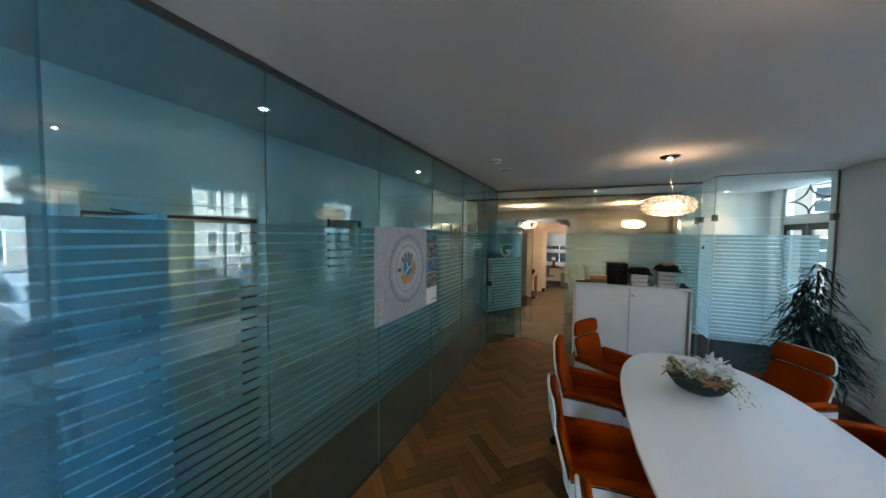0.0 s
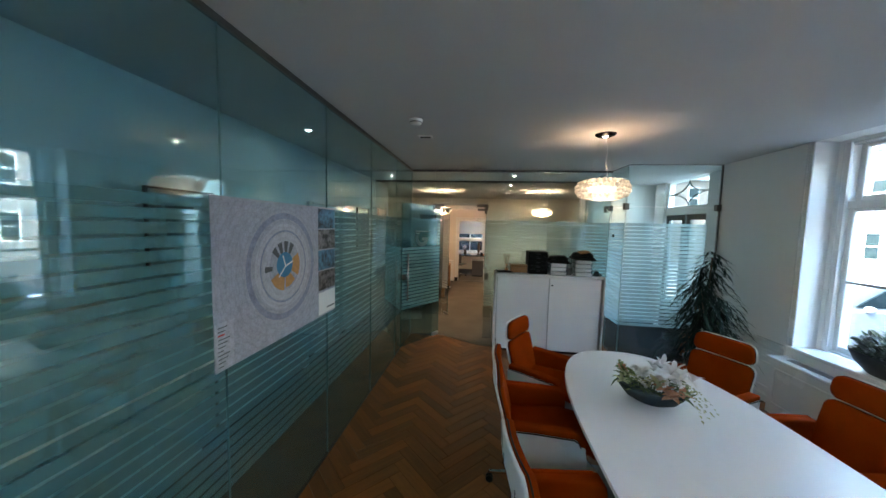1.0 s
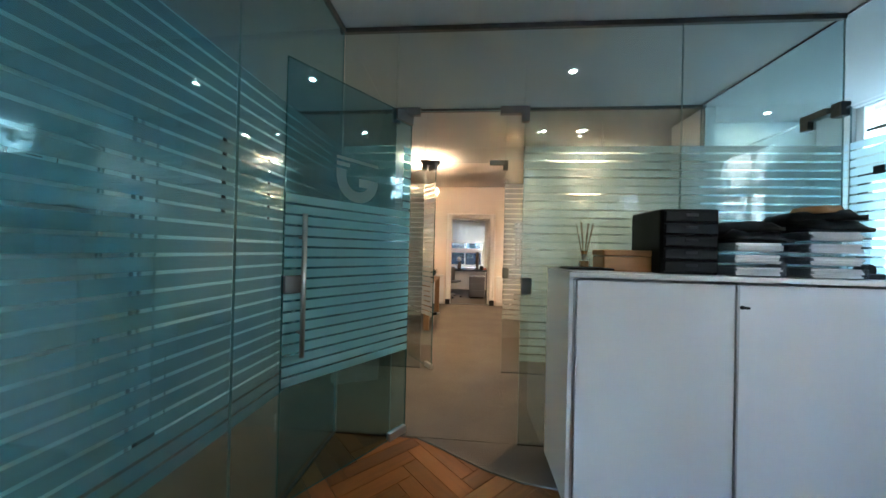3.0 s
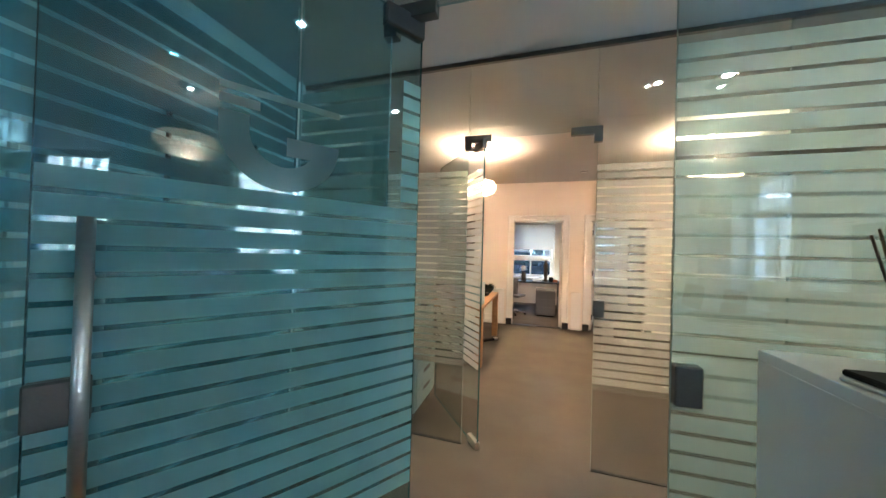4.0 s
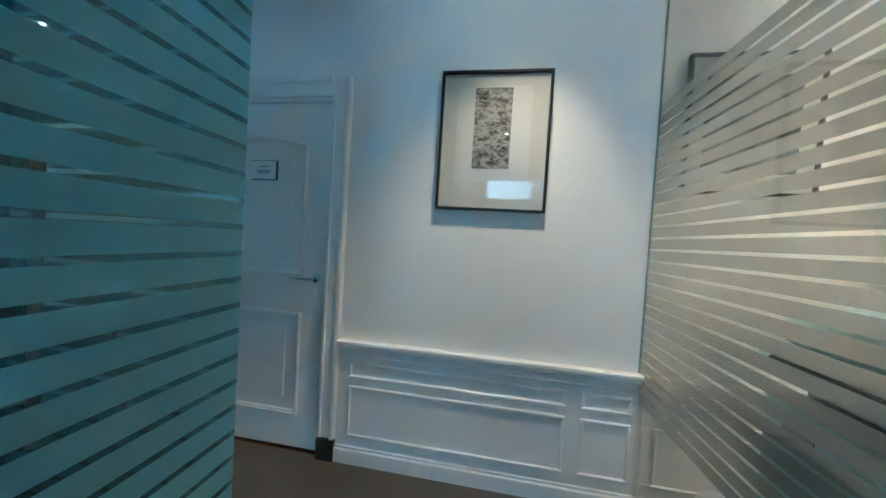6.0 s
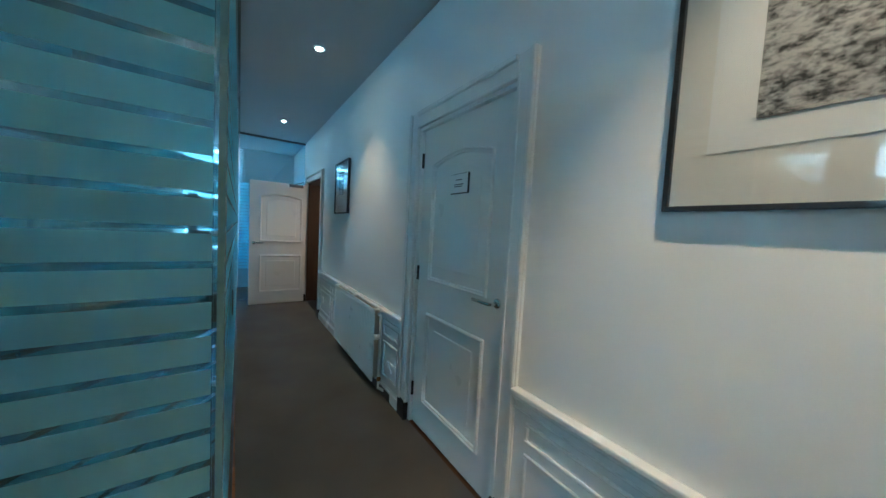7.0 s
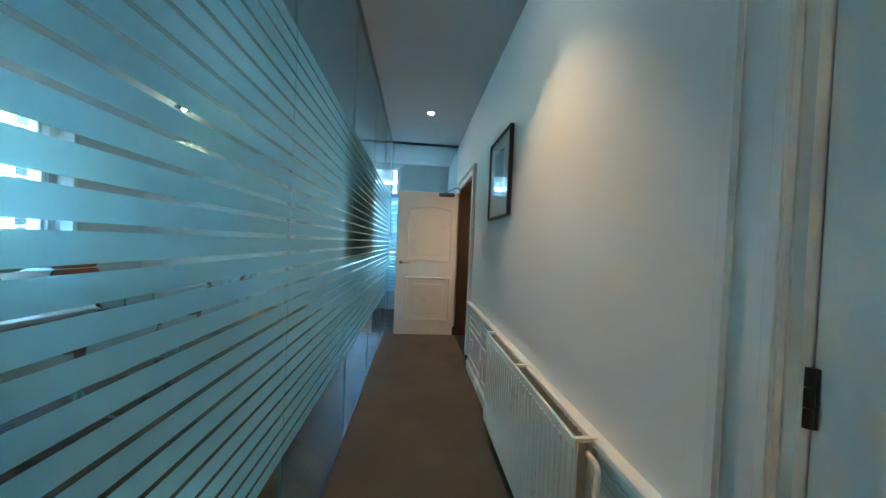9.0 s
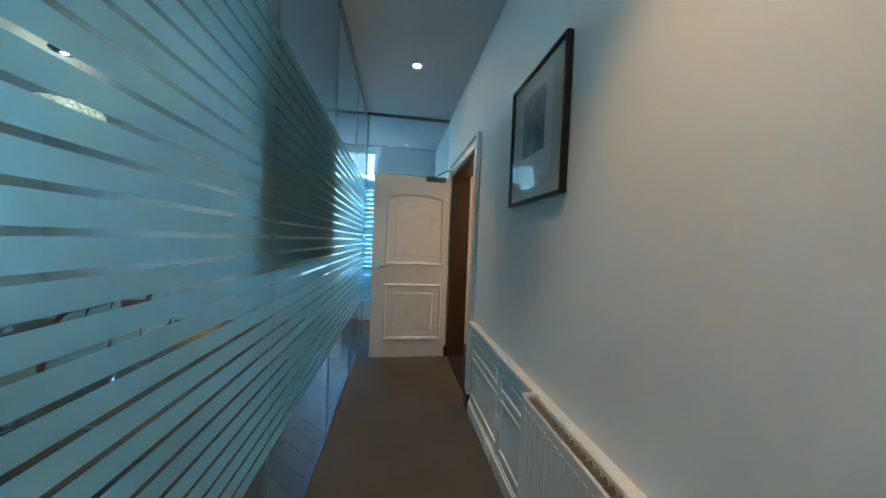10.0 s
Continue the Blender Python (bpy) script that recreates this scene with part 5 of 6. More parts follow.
def tray_stack(x, y, rz, levels, seed):
    d = on_cab("letter_trays", "clear letter trays filled with papers, black folders on top", "letter tray", x, y, rz)
    r2 = random.Random(seed)
    for k in range(levels):
        z = k * 0.062
        bm = bmesh.new()
        box(bm, (-0.125, -0.165, z), (0.125, 0.165, z + 0.004))
        box(bm, (-0.125, -0.165, z + 0.004), (-0.120, 0.165, z + 0.058))
        box(bm, (0.120, -0.165, z + 0.004), (0.125, 0.165, z + 0.058))
        box(bm, (-0.12, 0.160, z + 0.004), (0.12, 0.165, z + 0.050))
        tray = part("tray", bm, "tray", d, "clear plastic tray")
        at = z + 0.005
        while at < z + 0.045:
            hgt = r2.uniform(0.004, 0.014)
            part("sheaf", boxed((-0.108, -0.150, at), (0.106, 0.15, at + hgt), 0.001, pose(r2.uniform(-0.006, 0.006), r2.uniform(-0.012, 0.006), 0, 0, 0, r2.uniform(-1.5, 1.5))), r2.choice(("paper_edges", "paper", "paper_edges")), tray, "loose sheaf of paper")
            at += hgt + 0.001
    z = levels * 0.062
    part("binder", slack_sheet(0.155, 0.15, z + 0.006, 0.048, 0.012, seed), "black", d, "black soft folder", True, pose(0, 0, 0, 0, 2, 5))
    part("binder", slack_sheet(0.15, 0.125, z + 0.058, 0.045, 0.018, seed + 1), "black", d, "crumpled black folder", True, pose(0.02, 0, 0, 0, -4, -8))
    if levels > 3:
        part("paper_bag", slack_sheet(0.075, 0.08, z + 0.098, 0.034, 0.010, seed + 2), "woodbox", d, "crumpled brown paper bag", True, pose(0.035, -0.02, 0, 0, -4, 14))
    return d


tray_stack(2.40, 5.27, 0, 3, 5)
tray_stack(2.77, 5.27, -4, 4, 9)
d = on_cab("pen_cup", "grey cup between the letter trays", "pen cup", 2.575, 5.22)
part("cup", lathe(bmesh.new(), [(0, 0), (0.036, 0), (0.038, 0.10), (0.034, 0.10), (0.032, 0.006), (0, 0.006)], 18), "grey", d, smooth=True)
d = on_cab("tape_dispenser", "black tape dispenser on the cabinet", "tape dispenser", 2.985, 5.20)
bm = bmesh.new()
box(bm, (-0.06, -0.03, 0), (0.06, 0.03, 0.03), 0.006)
lathe(bm, [(0, -0.022), (0.032, -0.022), (0.032, 0.022), (0, 0.022)], 18, pose(-0.01, 0, 0.045, 90))
part("body", bm, "black", d)

# ---- window bay: radiator casing and planter ----
for c in (3.20, 0.34):
    d = thing("radiator_casing", "white panelled radiator casing with dark grille under the window", "radiator cover", pose(4.33, c - 0.70, 0), group="radiator covers")
    part("body", boxed((0, 0, 0), (XF - 4.334, 1.40, 0.585), 0.004), "trim", d)
    part("top_board", boxed((-0.025, -0.02, 0.586), (XF - 4.334, 1.42, 0.615), 0.006), "trim", d)
    part("grille", boxed((0.05, 0.12, 0.6155), (0.12, 1.28, 0.621), 0.001), "grey", d, "dark metal grille")
    for a, b in ((0.06, 0.66), (0.74, 1.34)):
        bm = bmesh.new()
        for p, q in (((a, 0.12), (b, 0.136)), ((a, 0.49), (b, 0.506)), ((a, 0.136), (a + 0.016, 0.49)), ((b - 0.016, 0.136), (b, 0.49))):
            box(bm, (-0.010, p[0], p[1]), (0.0, q[0], q[1]), 0.003)
        part("panel_moulding", bm, "trim", d)
pl = thing("sill_planter", "dark stone bowl of green leafy plants on the window sill", "planter", pose(4.60, 3.16, 0.735), group="sill planters")
bm = bmesh.new()
lathe(bm, [(0, 0), (0.10, 0), (0.165, 0.08), (0.195, 0.17), (0.180, 0.17), (0.16, 0.13), (0, 0.13)], 32)
for v in bm.verts:
    v.co.y *= 1.55
    v.co.x *= 0.68
part("bowl", bm, "pot", pl, "dark stone bowl", True)
bm = bmesh.new()
rng = random.Random(3)
for k in range(620):
    a = rng.uniform(0, 2 * math.pi)
    r = math.sqrt(rng.random())
    c = (0.10 * r * math.cos(a), 0.25 * r * math.sin(a), 0.13 + rng.uniform(0, 0.26) * (1.1 - 0.6 * r))
    petal(bm, c, (math.cos(a) * (0.3 + 0.5 * r), math.sin(a) * (0.3 + 0.6 * r), rng.uniform(0.1, 1.2)), rng.uniform(0.05, 0.085), 0.034, rng.uniform(0.1, 0.5), 0, 3)
tagged(part("foliage", bm, "sill_leaf", pl, "dense green leaves"), kind="stuff")
copy_thing(pl, pose(4.60, 0.34, 0.735))

# ---- tall plant in the corner ----
tp = thing("potted_plant", "tall dark green plant with long drooping leaves in a dark pot", "plant", pose(4.02, 4.43, 0.0))
part("pot", lathe(bmesh.new(), [(0, 0), (0.14, 0), (0.19, 0.30), (0.20, 0.32), (0.185, 0.32), (0.175, 0.28), (0, 0.28)], 28), "pot", tp, smooth=True)
part("soil", lathe(bmesh.new(), [(0, 0.282), (0.172, 0.282), (0.17, 0.286), (0, 0.295)], 20), "soil", tp)
rng = random.Random(11)
stems = []
for k in range(4):
    a = k * 1.6 + 0.4
    lean = (0.03, 0.10, 0.12, 0.14)[k]
    tip = Vector((lean * math.cos(a), lean * math.sin(a), (1.60, 1.40, 1.22, 1.05)[k]))
    pts = [(0.03 * math.cos(a), 0.03 * math.sin(a), 0.28), (0.05 * math.cos(a + 0.5), 0.05 * math.sin(a + 0.5), 0.75), tip]
    part("stem", tube(bmesh.new(), pts, 0.011, 7), "bark", tp, smooth=True)
    stems.append((Vector(pts[1]), tip))
bm = bmesh.new()
for p0, p1 in stems:
    for k in range(46):
        s = k / 45
        c = p0.lerp(p1, s) + Vector((0, 0, -0.36 * (1 - s)))
        a = k * 2.4 + rng.uniform(-0.4, 0.4)
        twig = Vector((math.cos(a), math.sin(a), 0)) * rng.uniform(0.18, 0.52) * (1.0 - 0.74 * s)
        for q in range(8):
            u = (q + 1) / 8
            at = c + twig * u + Vector((0, 0, 0.12 * math.sin(2.2 * u) - 0.16 * u * u))
            b = a + (1 if q % 2 else -1) * rng.uniform(0.2, 0.9)
            petal(bm, at, (math.cos(b), math.sin(b), rng.uniform(-0.2, 0.35)), rng.uniform(0.13, 0.22) * (1 - 0.25 * s), rng.uniform(0.016, 0.025), rng.uniform(0.5, 1.0), 0.04, 4)
tagged(part("leaves", bm, "palm", tp, "long narrow dark leaves"), kind="stuff")
d = thing("copper_vase", "round copper-coloured vase on the vestibule floor", "vase", pose(4.40, 5.34, 0.006))
part("body", lathe(bmesh.new(), [(0, 0), (0.075, 0), (0.10, 0.06), (0.105, 0.20), (0.09, 0.32), (0.06, 0.38), (0.07, 0.42), (0.05, 0.41), (0.045, 0.37), (0, 0.25)], 28), "terracotta", d, smooth=True)
d = thing("floor_cable", "thin black cable lying on the parquet", "cable", pose(0, 0, 0))
part("wire", tube(bmesh.new(), [(3.05, 5.02, 0.004), (3.3, 4.93, 0.004), (3.55, 4.97, 0.004), (3.8, 4.9, 0.004), (4.05, 4.95, 0.004)], 0.004, 6), "black", d, smooth=True)

# ---- poster on the glass partition ----
po = thing("map_poster", "large pale circular town plan poster taped to the glass", "poster", pose(-0.0015, 1.525, 1.195, 0, 0, 89.43))
PW, PH = 1.185, 0.835
part("sheet", boxed((0, -0.0008, 0), (PW, 0.0008, PH)), "map", po)
part("paper_back", boxed((0.001, 0.0010, 0.001), (PW - 0.001, 0.0012, PH - 0.001)), "paper", po, "white back of the sheet")


def disc(bm, c, r0, r1, a0, a1, y, n=40):
    for i in range(n):
        a, b = a0 + (a1 - a0) * i / n, a0 + (a1 - a0) * (i + 1) / n
        pts = [(c[0] + r * math.cos(t), c[1] + r * math.sin(t)) for r, t in ((r0, a), (r1, a), (r1, b), (r0, b))]
        if r0 < 1e-5:
            pts = pts[1:]
        bm.faces.new([bm.verts.new((u, y, z)) for u, z in pts])
    return bm


PC = (0.53, 0.445)
TAU = 2 * math.pi
part("outer_ring", disc(bmesh.new(), PC, 0.292, 0.328, 0, TAU, -0.0014, 64), "map_ring", po)
part("inner_field", disc(bmesh.new(), PC, 0.0, 0.262, 0, TAU, -0.0014, 64), "map_light", po)
part("inner_ring", disc(bmesh.new(), PC, 0.212, 0.224, 0, TAU, -0.0018, 64), "map_ring", po)
part("core", disc(bmesh.new(), PC, 0.0, 0.150, 0, TAU, -0.0022, 48), "map", po)
for k in range(4):
    a = 0.95 + k * 0.42
    part("dark_segment", disc(bmesh.new(), PC, 0.085, 0.155, a, a + 0.27, -0.0026, 8), "map_dark", po)
part("dark_segment", disc(bmesh.new(), PC, 0.12, 0.185, 3.05, 3.25, -0.0026, 6), "map_dark", po)
for a, b, r in ((3.6, 4.6, 0.150), (4.7, 5.5, 0.135), (5.75, 6.8, 0.150)):
    part("orange_quarter", disc(bmesh.new(), PC, 0.06, r, a, b, -0.0026, 14), "map_orange", po)
part("blue_core", disc(bmesh.new(), (PC[0] - 0.005, PC[1] + 0.01), 0.0, 0.078, 0, TAU, -0.0030, 30), "map_blue", po)
bm = bmesh.new()
for a, L in ((0.3, 0.08), (1.9, 0.07), (3.9, 0.09)):
    c, s = math.cos(a), math.sin(a)
    bm.faces.new([bm.verts.new((PC[0] + u * c - v * s, -0.0034, PC[1] + u * s + v * c)) for u, v in ((0, -0.005), (L, -0.005), (L, 0.005), (0, 0.005))])
part("white_streets", bm, "paper", po)
for k, mt in enumerate(("sky_photo", "town_photo", "sky_photo", "town_photo")):
    part("photo", boxed((PW - 0.262, -0.0022, PH - 0.16 - k * 0.158), (PW - 0.006, -0.0009, PH - 0.012 - k * 0.158)), mt, po, "printed photograph")
part("caption_field", boxed((PW - 0.262, -0.0022, 0.012), (PW - 0.006, -0.0009, PH - 0.65)), "paper", po)
part("legend_field", boxed((0.004, -0.0022, 0.004), (0.115, -0.0009, 0.235)), "map_light", po)
bm = bmesh.new()
for k in range(11):
    box(bm, (0.02, -0.0027, 0.02 + k * 0.019), (0.02 + 0.03 + 0.04 * ((k * 5) % 4) / 3, -0.0023, 0.025 + k * 0.019))
box(bm, (PW - 0.14, -0.0027, 0.045), (PW - 0.02, -0.0023, 0.056))
part("printed_lines", bm, "map_dark", po)
part("red_line", boxed((0.02, -0.0032, 0.172), (0.06, -0.0028, 0.180)), "red", po)

# ---- framed pictures ----


def framed(name, label, m, w, h, art, mat):
    """A framed picture behind glass; local x along, z up, it faces local -y."""
    f = thing(name, label, "picture", m, group="framed pictures")
    bm = bmesh.new()
    r = 0.014
    for a, b in (((0, 0), (w, r)), ((0, h - r), (w, h)), ((0, r), (r, h - r)), ((w - r, r), (w, h - r))):
        box(bm, (a[0], -0.032, a[1]), (b[0], -0.004, b[1]), 0.0015)
    part("picture_frame", bm, "frame_black", f, "thin black frame")
    part("mount", boxed((r, -0.016, r), (w - r, -0.006, h - r)), "mount", f, "off-white mount")
    for k, ((a, b, c, d), mt) in enumerate(zip(art, mat)):
        part("print", boxed((a, -0.0182 - 0.003 * k, c), (b, -0.0162 - 0.002 * k, d)), mt, f, "black and white print")
    part("picture_glass", boxed((r, -0.0285, r), (w - r, -0.0260, h - r)), "pane", f)
    return f


framed("framed_picture", "black-framed ink drawing in a wide cream mount", pose(XW, 5.730, 1.476, 0, 0, 90), 0.566, 0.722,
       [(0.09, 0.47, 0.150, 0.645), (0.18, 0.37, 0.22, 0.635)], ["paper", "ink"])
framed("framed_picture", "black-framed grey photograph in a white mount", pose(XW, 2.105, 1.524, 0, 0, 90), 0.54, 0.61,
       [(0.10, 0.42, 0.10, 0.54), (0.14, 0.36, 0.22, 0.50)], ["paper", "photo"])
framed("framed_picture", "dark wooden-framed picture behind the office glass", pose(XW, 6.905, 1.60, 0, 0, 90), 0.55, 0.65,
       [(0.08, 0.47, 0.10, 0.55)], ["photo"])

# ---- corridor radiator ----
RX = -0.945
rad = thing("radiator", "white double panel radiator under the dado rail", "radiator", pose(XW, 2.55, 0))
front = part("front_panel", boxed((RX - XW - 0.012, 0, 0.10), (RX - XW, 1.20, 0.715), 0.005), "radiator", rad)
bm = bmesh.new()
n = 30
for k in range(n):
    y0 = 0.035 + k * 0.039
    box(bm, (RX - XW, y0, 0.135), (RX - XW + 0.004, y0 + 0.022, 0.68), 0.002)
tagged(part("fluting", bm, "radiator", front), kind="stuff")
part("back_panel", boxed((0.03, 0, 0.10), (0.042, 1.20, 0.715), 0.005), "radiator", rad)
bm = bmesh.new()
for k in range(37):
    y0 = 0.03 + k * 0.0315
    box(bm, (0.043, y0, 0.12), (RX - XW - 0.013, y0 + 0.002, 0.70))
tagged(part("convector", bm, "fins", rad, "dusty convector fins"), kind="stuff")
for y0 in (0.0, 0.59, 1.185):
    part("top_clip", boxed((0.03, y0, 0.703), (RX - XW, y0 + 0.015, 0.719), 0.002), "radiator", rad)
bm = bmesh.new()
tube(bm, [(0.065, 1.20, 0.67), (0.065, 1.245, 0.67), (0.065, 1.255, 0.655), (0.065, 1.255, 0.46), (0.065, 1.255, 0.22), (0.065, 1.24, 0.17), (0.065, 1.255, 0.13), (0.075, 1.27, 0.08), (0.03, 1.285, 0.05)], 0.011, 10)
part("pipe", bm, "radiator", rad, "white painted heating pipe", True)
bm = bmesh.new()
lathe(bm, [(0, 0), (0.018, 0), (0.022, 0.012), (0.022, 0.05), (0.016, 0.043), (0, 0.043)], 16, pose(0.075, 1.255, 0.50, 0, 90))
part("valve", bm, "radiator", rad, "white radiator valve", True)
bm = bmesh.new()
lathe(bm, [(0, 0), (0.016, 0), (0.018, 0.02), (0.013, 0.03), (0, 0.03)], 12, pose(0.065, 1.255, 0.13))
part("lower_fitting", bm, "brass", rad, "aged brass coupling", True)
for y0 in (0.20, 0.97):
    part("bracket", boxed((0.0, y0, 0.30), (0.031, y0 + 0.03, 0.50)), "radiator", rad)
for y, z in ((1.60, 0.325), (2.035, 0.30), (3.90, 0.27), (3.98, 0.27)):
    s = thing("wall_socket", "white wall socket in the wainscot", "socket", pose(XW + 0.012, y, z), group="wall sockets")
    part("plate", boxed((0, -0.04, -0.04), (0.011, 0.04, 0.04), 0.004), "trim", s)
    part("insert", lathe(bmesh.new(), [(0.0, 0.008), (0.018, 0.008), (0.021, 0.012), (0.023, 0.0112), (0.023, 0.010)], 20, pose(0, 0, 0, 0, 90)), "trim", s)
setting("black_skirting", boxed((XW + 0.029, 2.45, 0.001), (XW + 0.034, 3.95, 0.07)), "plinth", "dark skirting strip under the radiator", "skirting")

# ---- office ----
co = thing("copier", "pale blue-grey office copier on casters behind the glass", "copier", pose(-0.53, 6.915, 0.005, 0, 0, 1))
part("lower_body", boxed((0, 0, 0.075), (0.535, 0.53, 0.56), 0.014, seg=2), "copier", co)
part("upper_body", boxed((0.012, 0.012, 0.562), (0.523, 0.52, 0.90), 0.014, seg=2), "copier", co)
part("base_frame", boxed((0.02, 0.02, 0.058), (0.515, 0.51, 0.076), 0.004), "grey", co)
part("neck", boxed((0.05, 0.10, 0.90), (0.50, 0.51, 0.955)), "grey", co, "dark output gap")
part("scanner", boxed((-0.005, -0.005, 0.955), (0.54, 0.535, 1.05), 0.014, seg=2), "copier", co)
part("document_feeder", boxed((0.02, 0.03, 1.051), (0.53, 0.50, 1.175), 0.035, seg=3), "copier", co)
part("feed_slot", boxed((0.06, 0.022, 1.085), (0.50, 0.031, 1.10)), "black", co, "dark feed slot")
panel = part("control_panel", boxed((0.10, -0.06, 1.0), (0.46, -0.006, 1.035), 0.008), "black", co, "black control panel")
part("display", boxed((0.14, -0.055, 1.0355), (0.30, -0.015, 1.037)), "grey", panel)
for x0, z0, w, h in ((0.09, 0.30, 0.055, 0.085), (0.37, 0.26, 0.06, 0.055), (0.03, 0.36, 0.03, 0.03), (0.20, 0.66, 0.07, 0.03), (0.10, 0.82, 0.09, 0.018)):
    part("rear_plate", boxed((x0, -0.004, z0), (x0 + w, 0.0, z0 + h), 0.001), "grey", co, "small dark connector plate")
for z in (0.12, 0.27, 0.42):
    t_ = part("paper_drawer", boxed((0.536, 0.02, z), (0.547, 0.51, z + 0.135), 0.005), "copier", co)
    part("drawer_grip", boxed((0.5472, 0.18, z + 0.085), (0.551, 0.35, z + 0.115), 0.003), "grey", t_)
for x in (0.06, 0.475):
    for y in (0.06, 0.47):
        part("caster", lathe(bmesh.new(), [(0, -0.016), (0.030, -0.016), (0.036, -0.008), (0.036, 0.008), (0.030, 0.016), (0, 0.016)], 16, pose(x, y, 0.037, 90)), "grey", co, smooth=True)
fan = thing("table_fan", "small white round fan standing on the carpet", "fan", pose(-0.90, 7.13, 0.005, 0, 0, 60))
part("ring", lathe(bmesh.new(), [(0.10, -0.03), (0.12, -0.035), (0.127, 0.0), (0.12, 0.035), (0.10, 0.03)], 32, pose(0, 0, 0.135, 90)), "white", fan, smooth=True)
part("disc", lathe(bmesh.new(), [(0, -0.02), (0.09, -0.02), (0.104, -0.01), (0.104, 0.01), (0.09, 0.02), (0, 0.02)], 32, pose(0, 0, 0.135, 90)), "white", fan, smooth=True)
part("foot", boxed((-0.07, -0.06, 0), (0.07, 0.06, 0.016), 0.005), "white", fan)
dk = thing("office_desk", "long light oak desk with square legs", "desk", pose(-0.55, 8.36, 0.005))
part("desktop", boxed((0, 0, 0.705), (0.86, 1.65, 0.74), 0.004), "oak_top", dk)
for x in (0.0, 0.77):
    for y in (0.0, 1.56):
        part("leg", boxed((x, y, 0), (x + 0.09, y + 0.09, 0.705), 0.004), "oak", dk)
part("modesty_panel", boxed((0.10, 0.30, 0.22), (0.12, 1.40, 0.70), 0.003), "grey", dk)
DT = 0.746
tr = thing("drawer_box", "grey stacked desktop drawer box on the desk", "drawer box", pose(-0.02, 8.43, DT))
part("body", boxed((0, 0, 0), (0.30, 0.26, 0.285), 0.006), "copier", tr)
for k in range(5):
    part("drawer", boxed((0.008, -0.008, 0.008 + k * 0.055), (0.292, 0.0, 0.058 + k * 0.055), 0.003), "copier", tr)
pt = thing("desk_plant", "small leafy plant in a round bowl on the desk", "plant", pose(0.15, 9.78, DT))
part("bowl", lathe(bmesh.new(), [(0, 0), (0.05, 0), (0.10, 0.06), (0.105, 0.10), (0.095, 0.10), (0.088, 0.07), (0, 0.07)], 24), "bowl", pt, smooth=True)
rng = random.Random(5)
bm = bmesh.new()
for k in range(70):
    a = rng.uniform(0, TAU)
    petal(bm, (0.05 * math.cos(a), 0.05 * math.sin(a), 0.08), (math.cos(a), math.sin(a), rng.uniform(0.3, 1.6)), rng.uniform(0.07, 0.15), 0.035, rng.uniform(0.1, 0.5))
tagged(part("foliage", bm, "palm", pt, "dark green leaves"), kind="stuff")
for k, (x, y, a) in enumerate(((0.05, 9.25, 20), (0.12, 9.45, -10))):
    d = thing("desk_phone" if k else "notebook", "black desk telephone on the oak desk" if k else "black notebook on the oak desk", "telephone" if k else "notebook", pose(x, y, DT, 0, 0, a))
    part("body", boxed((-0.09, -0.08, 0), (0.09, 0.08, 0.045 if k else 0.015), 0.006), "black", d)
    if k:
        part("handset", boxed((-0.085, -0.075, 0.046), (-0.035, 0.085, 0.075), 0.01), "black", d)
d = thing("floor_box", "black power strip and plugs on the carpet under the desk", "power strip", pose(0.20, 9.55, 0.005, 0, 0, 50))
part("strip", boxed((-0.14, -0.03, 0), (0.14, 0.03, 0.04), 0.006), "black", d)
part("plug", boxed((0.15, -0.02, 0), (0.22, 0.03, 0.035), 0.006), "trim", d)
pa = thing("painting", "dark gold landscape-like oil painting without a frame", "painting", pose(-0.89, YN - 0.035, 1.03))
part("canvas", boxed((0, 0, 0), (0.575, 0.034, 1.23), 0.004), "painting", pa)
bn = thing("waste_bin", "grey square waste bin beside the doorway", "waste bin", pose(2.12, 10.56, 0.005))
part("body", boxed((-0.10, -0.10, 0), (0.10, 0.10, 0.30), 0.01), "grey", bn)
part("rim", boxed((-0.108, -0.108, 0.30), (0.108, 0.108, 0.315), 0.005), "black", bn)

# back office seen through the doorway
bd = thing("back_desk", "dark desk before the back office window", "desk", pose(0.05, 12.55, 0.0))
part("desktop", boxed((0, 0, 0.71), (1.45, 0.80, 0.74), 0.004), "black", bd)
for x in (0.0, 1.41):
    part("leg", boxed((x, 0.02, 0), (x + 0.04, 0.78, 0.71), 0.004), "black", bd)
pd = thing("drawer_pedestal", "grey steel drawer pedestal under the desk", "drawer pedestal", pose(0.93, 12.05, 0.0))
part("body", boxed((0, 0, 0.03), (0.43, 0.55, 0.60), 0.006), "grey", pd)
for k in range(3):
    part("drawer", boxed((0.01, -0.012, 0.05 + k * 0.18), (0.42, 0, 0.22 + k * 0.18), 0.004), "grey", pd)
part("castor_base", boxed((0.03, 0.03, 0), (0.40, 0.52, 0.03)), "black", pd)
oc = thing("office_chair", "grey mesh office chair on a chrome star base", "chair", pose(0.42, 12.10, 0.0, 0, 0, 70))
part("seat", boxed((-0.22, -0.23, 0.42), (0.23, 0.23, 0.47), 0.02, seg=2), "grey", oc)
part("backrest", boxed((-0.24, -0.21, 0.50), (-0.21, 0.21, 0.86), 0.012, seg=2), "grey", oc)
part("column", lathe(bmesh.new(), [(0, 0.07), (0.02, 0.07), (0.02, 0.42), (0, 0.42)], 12), "chrome", oc)
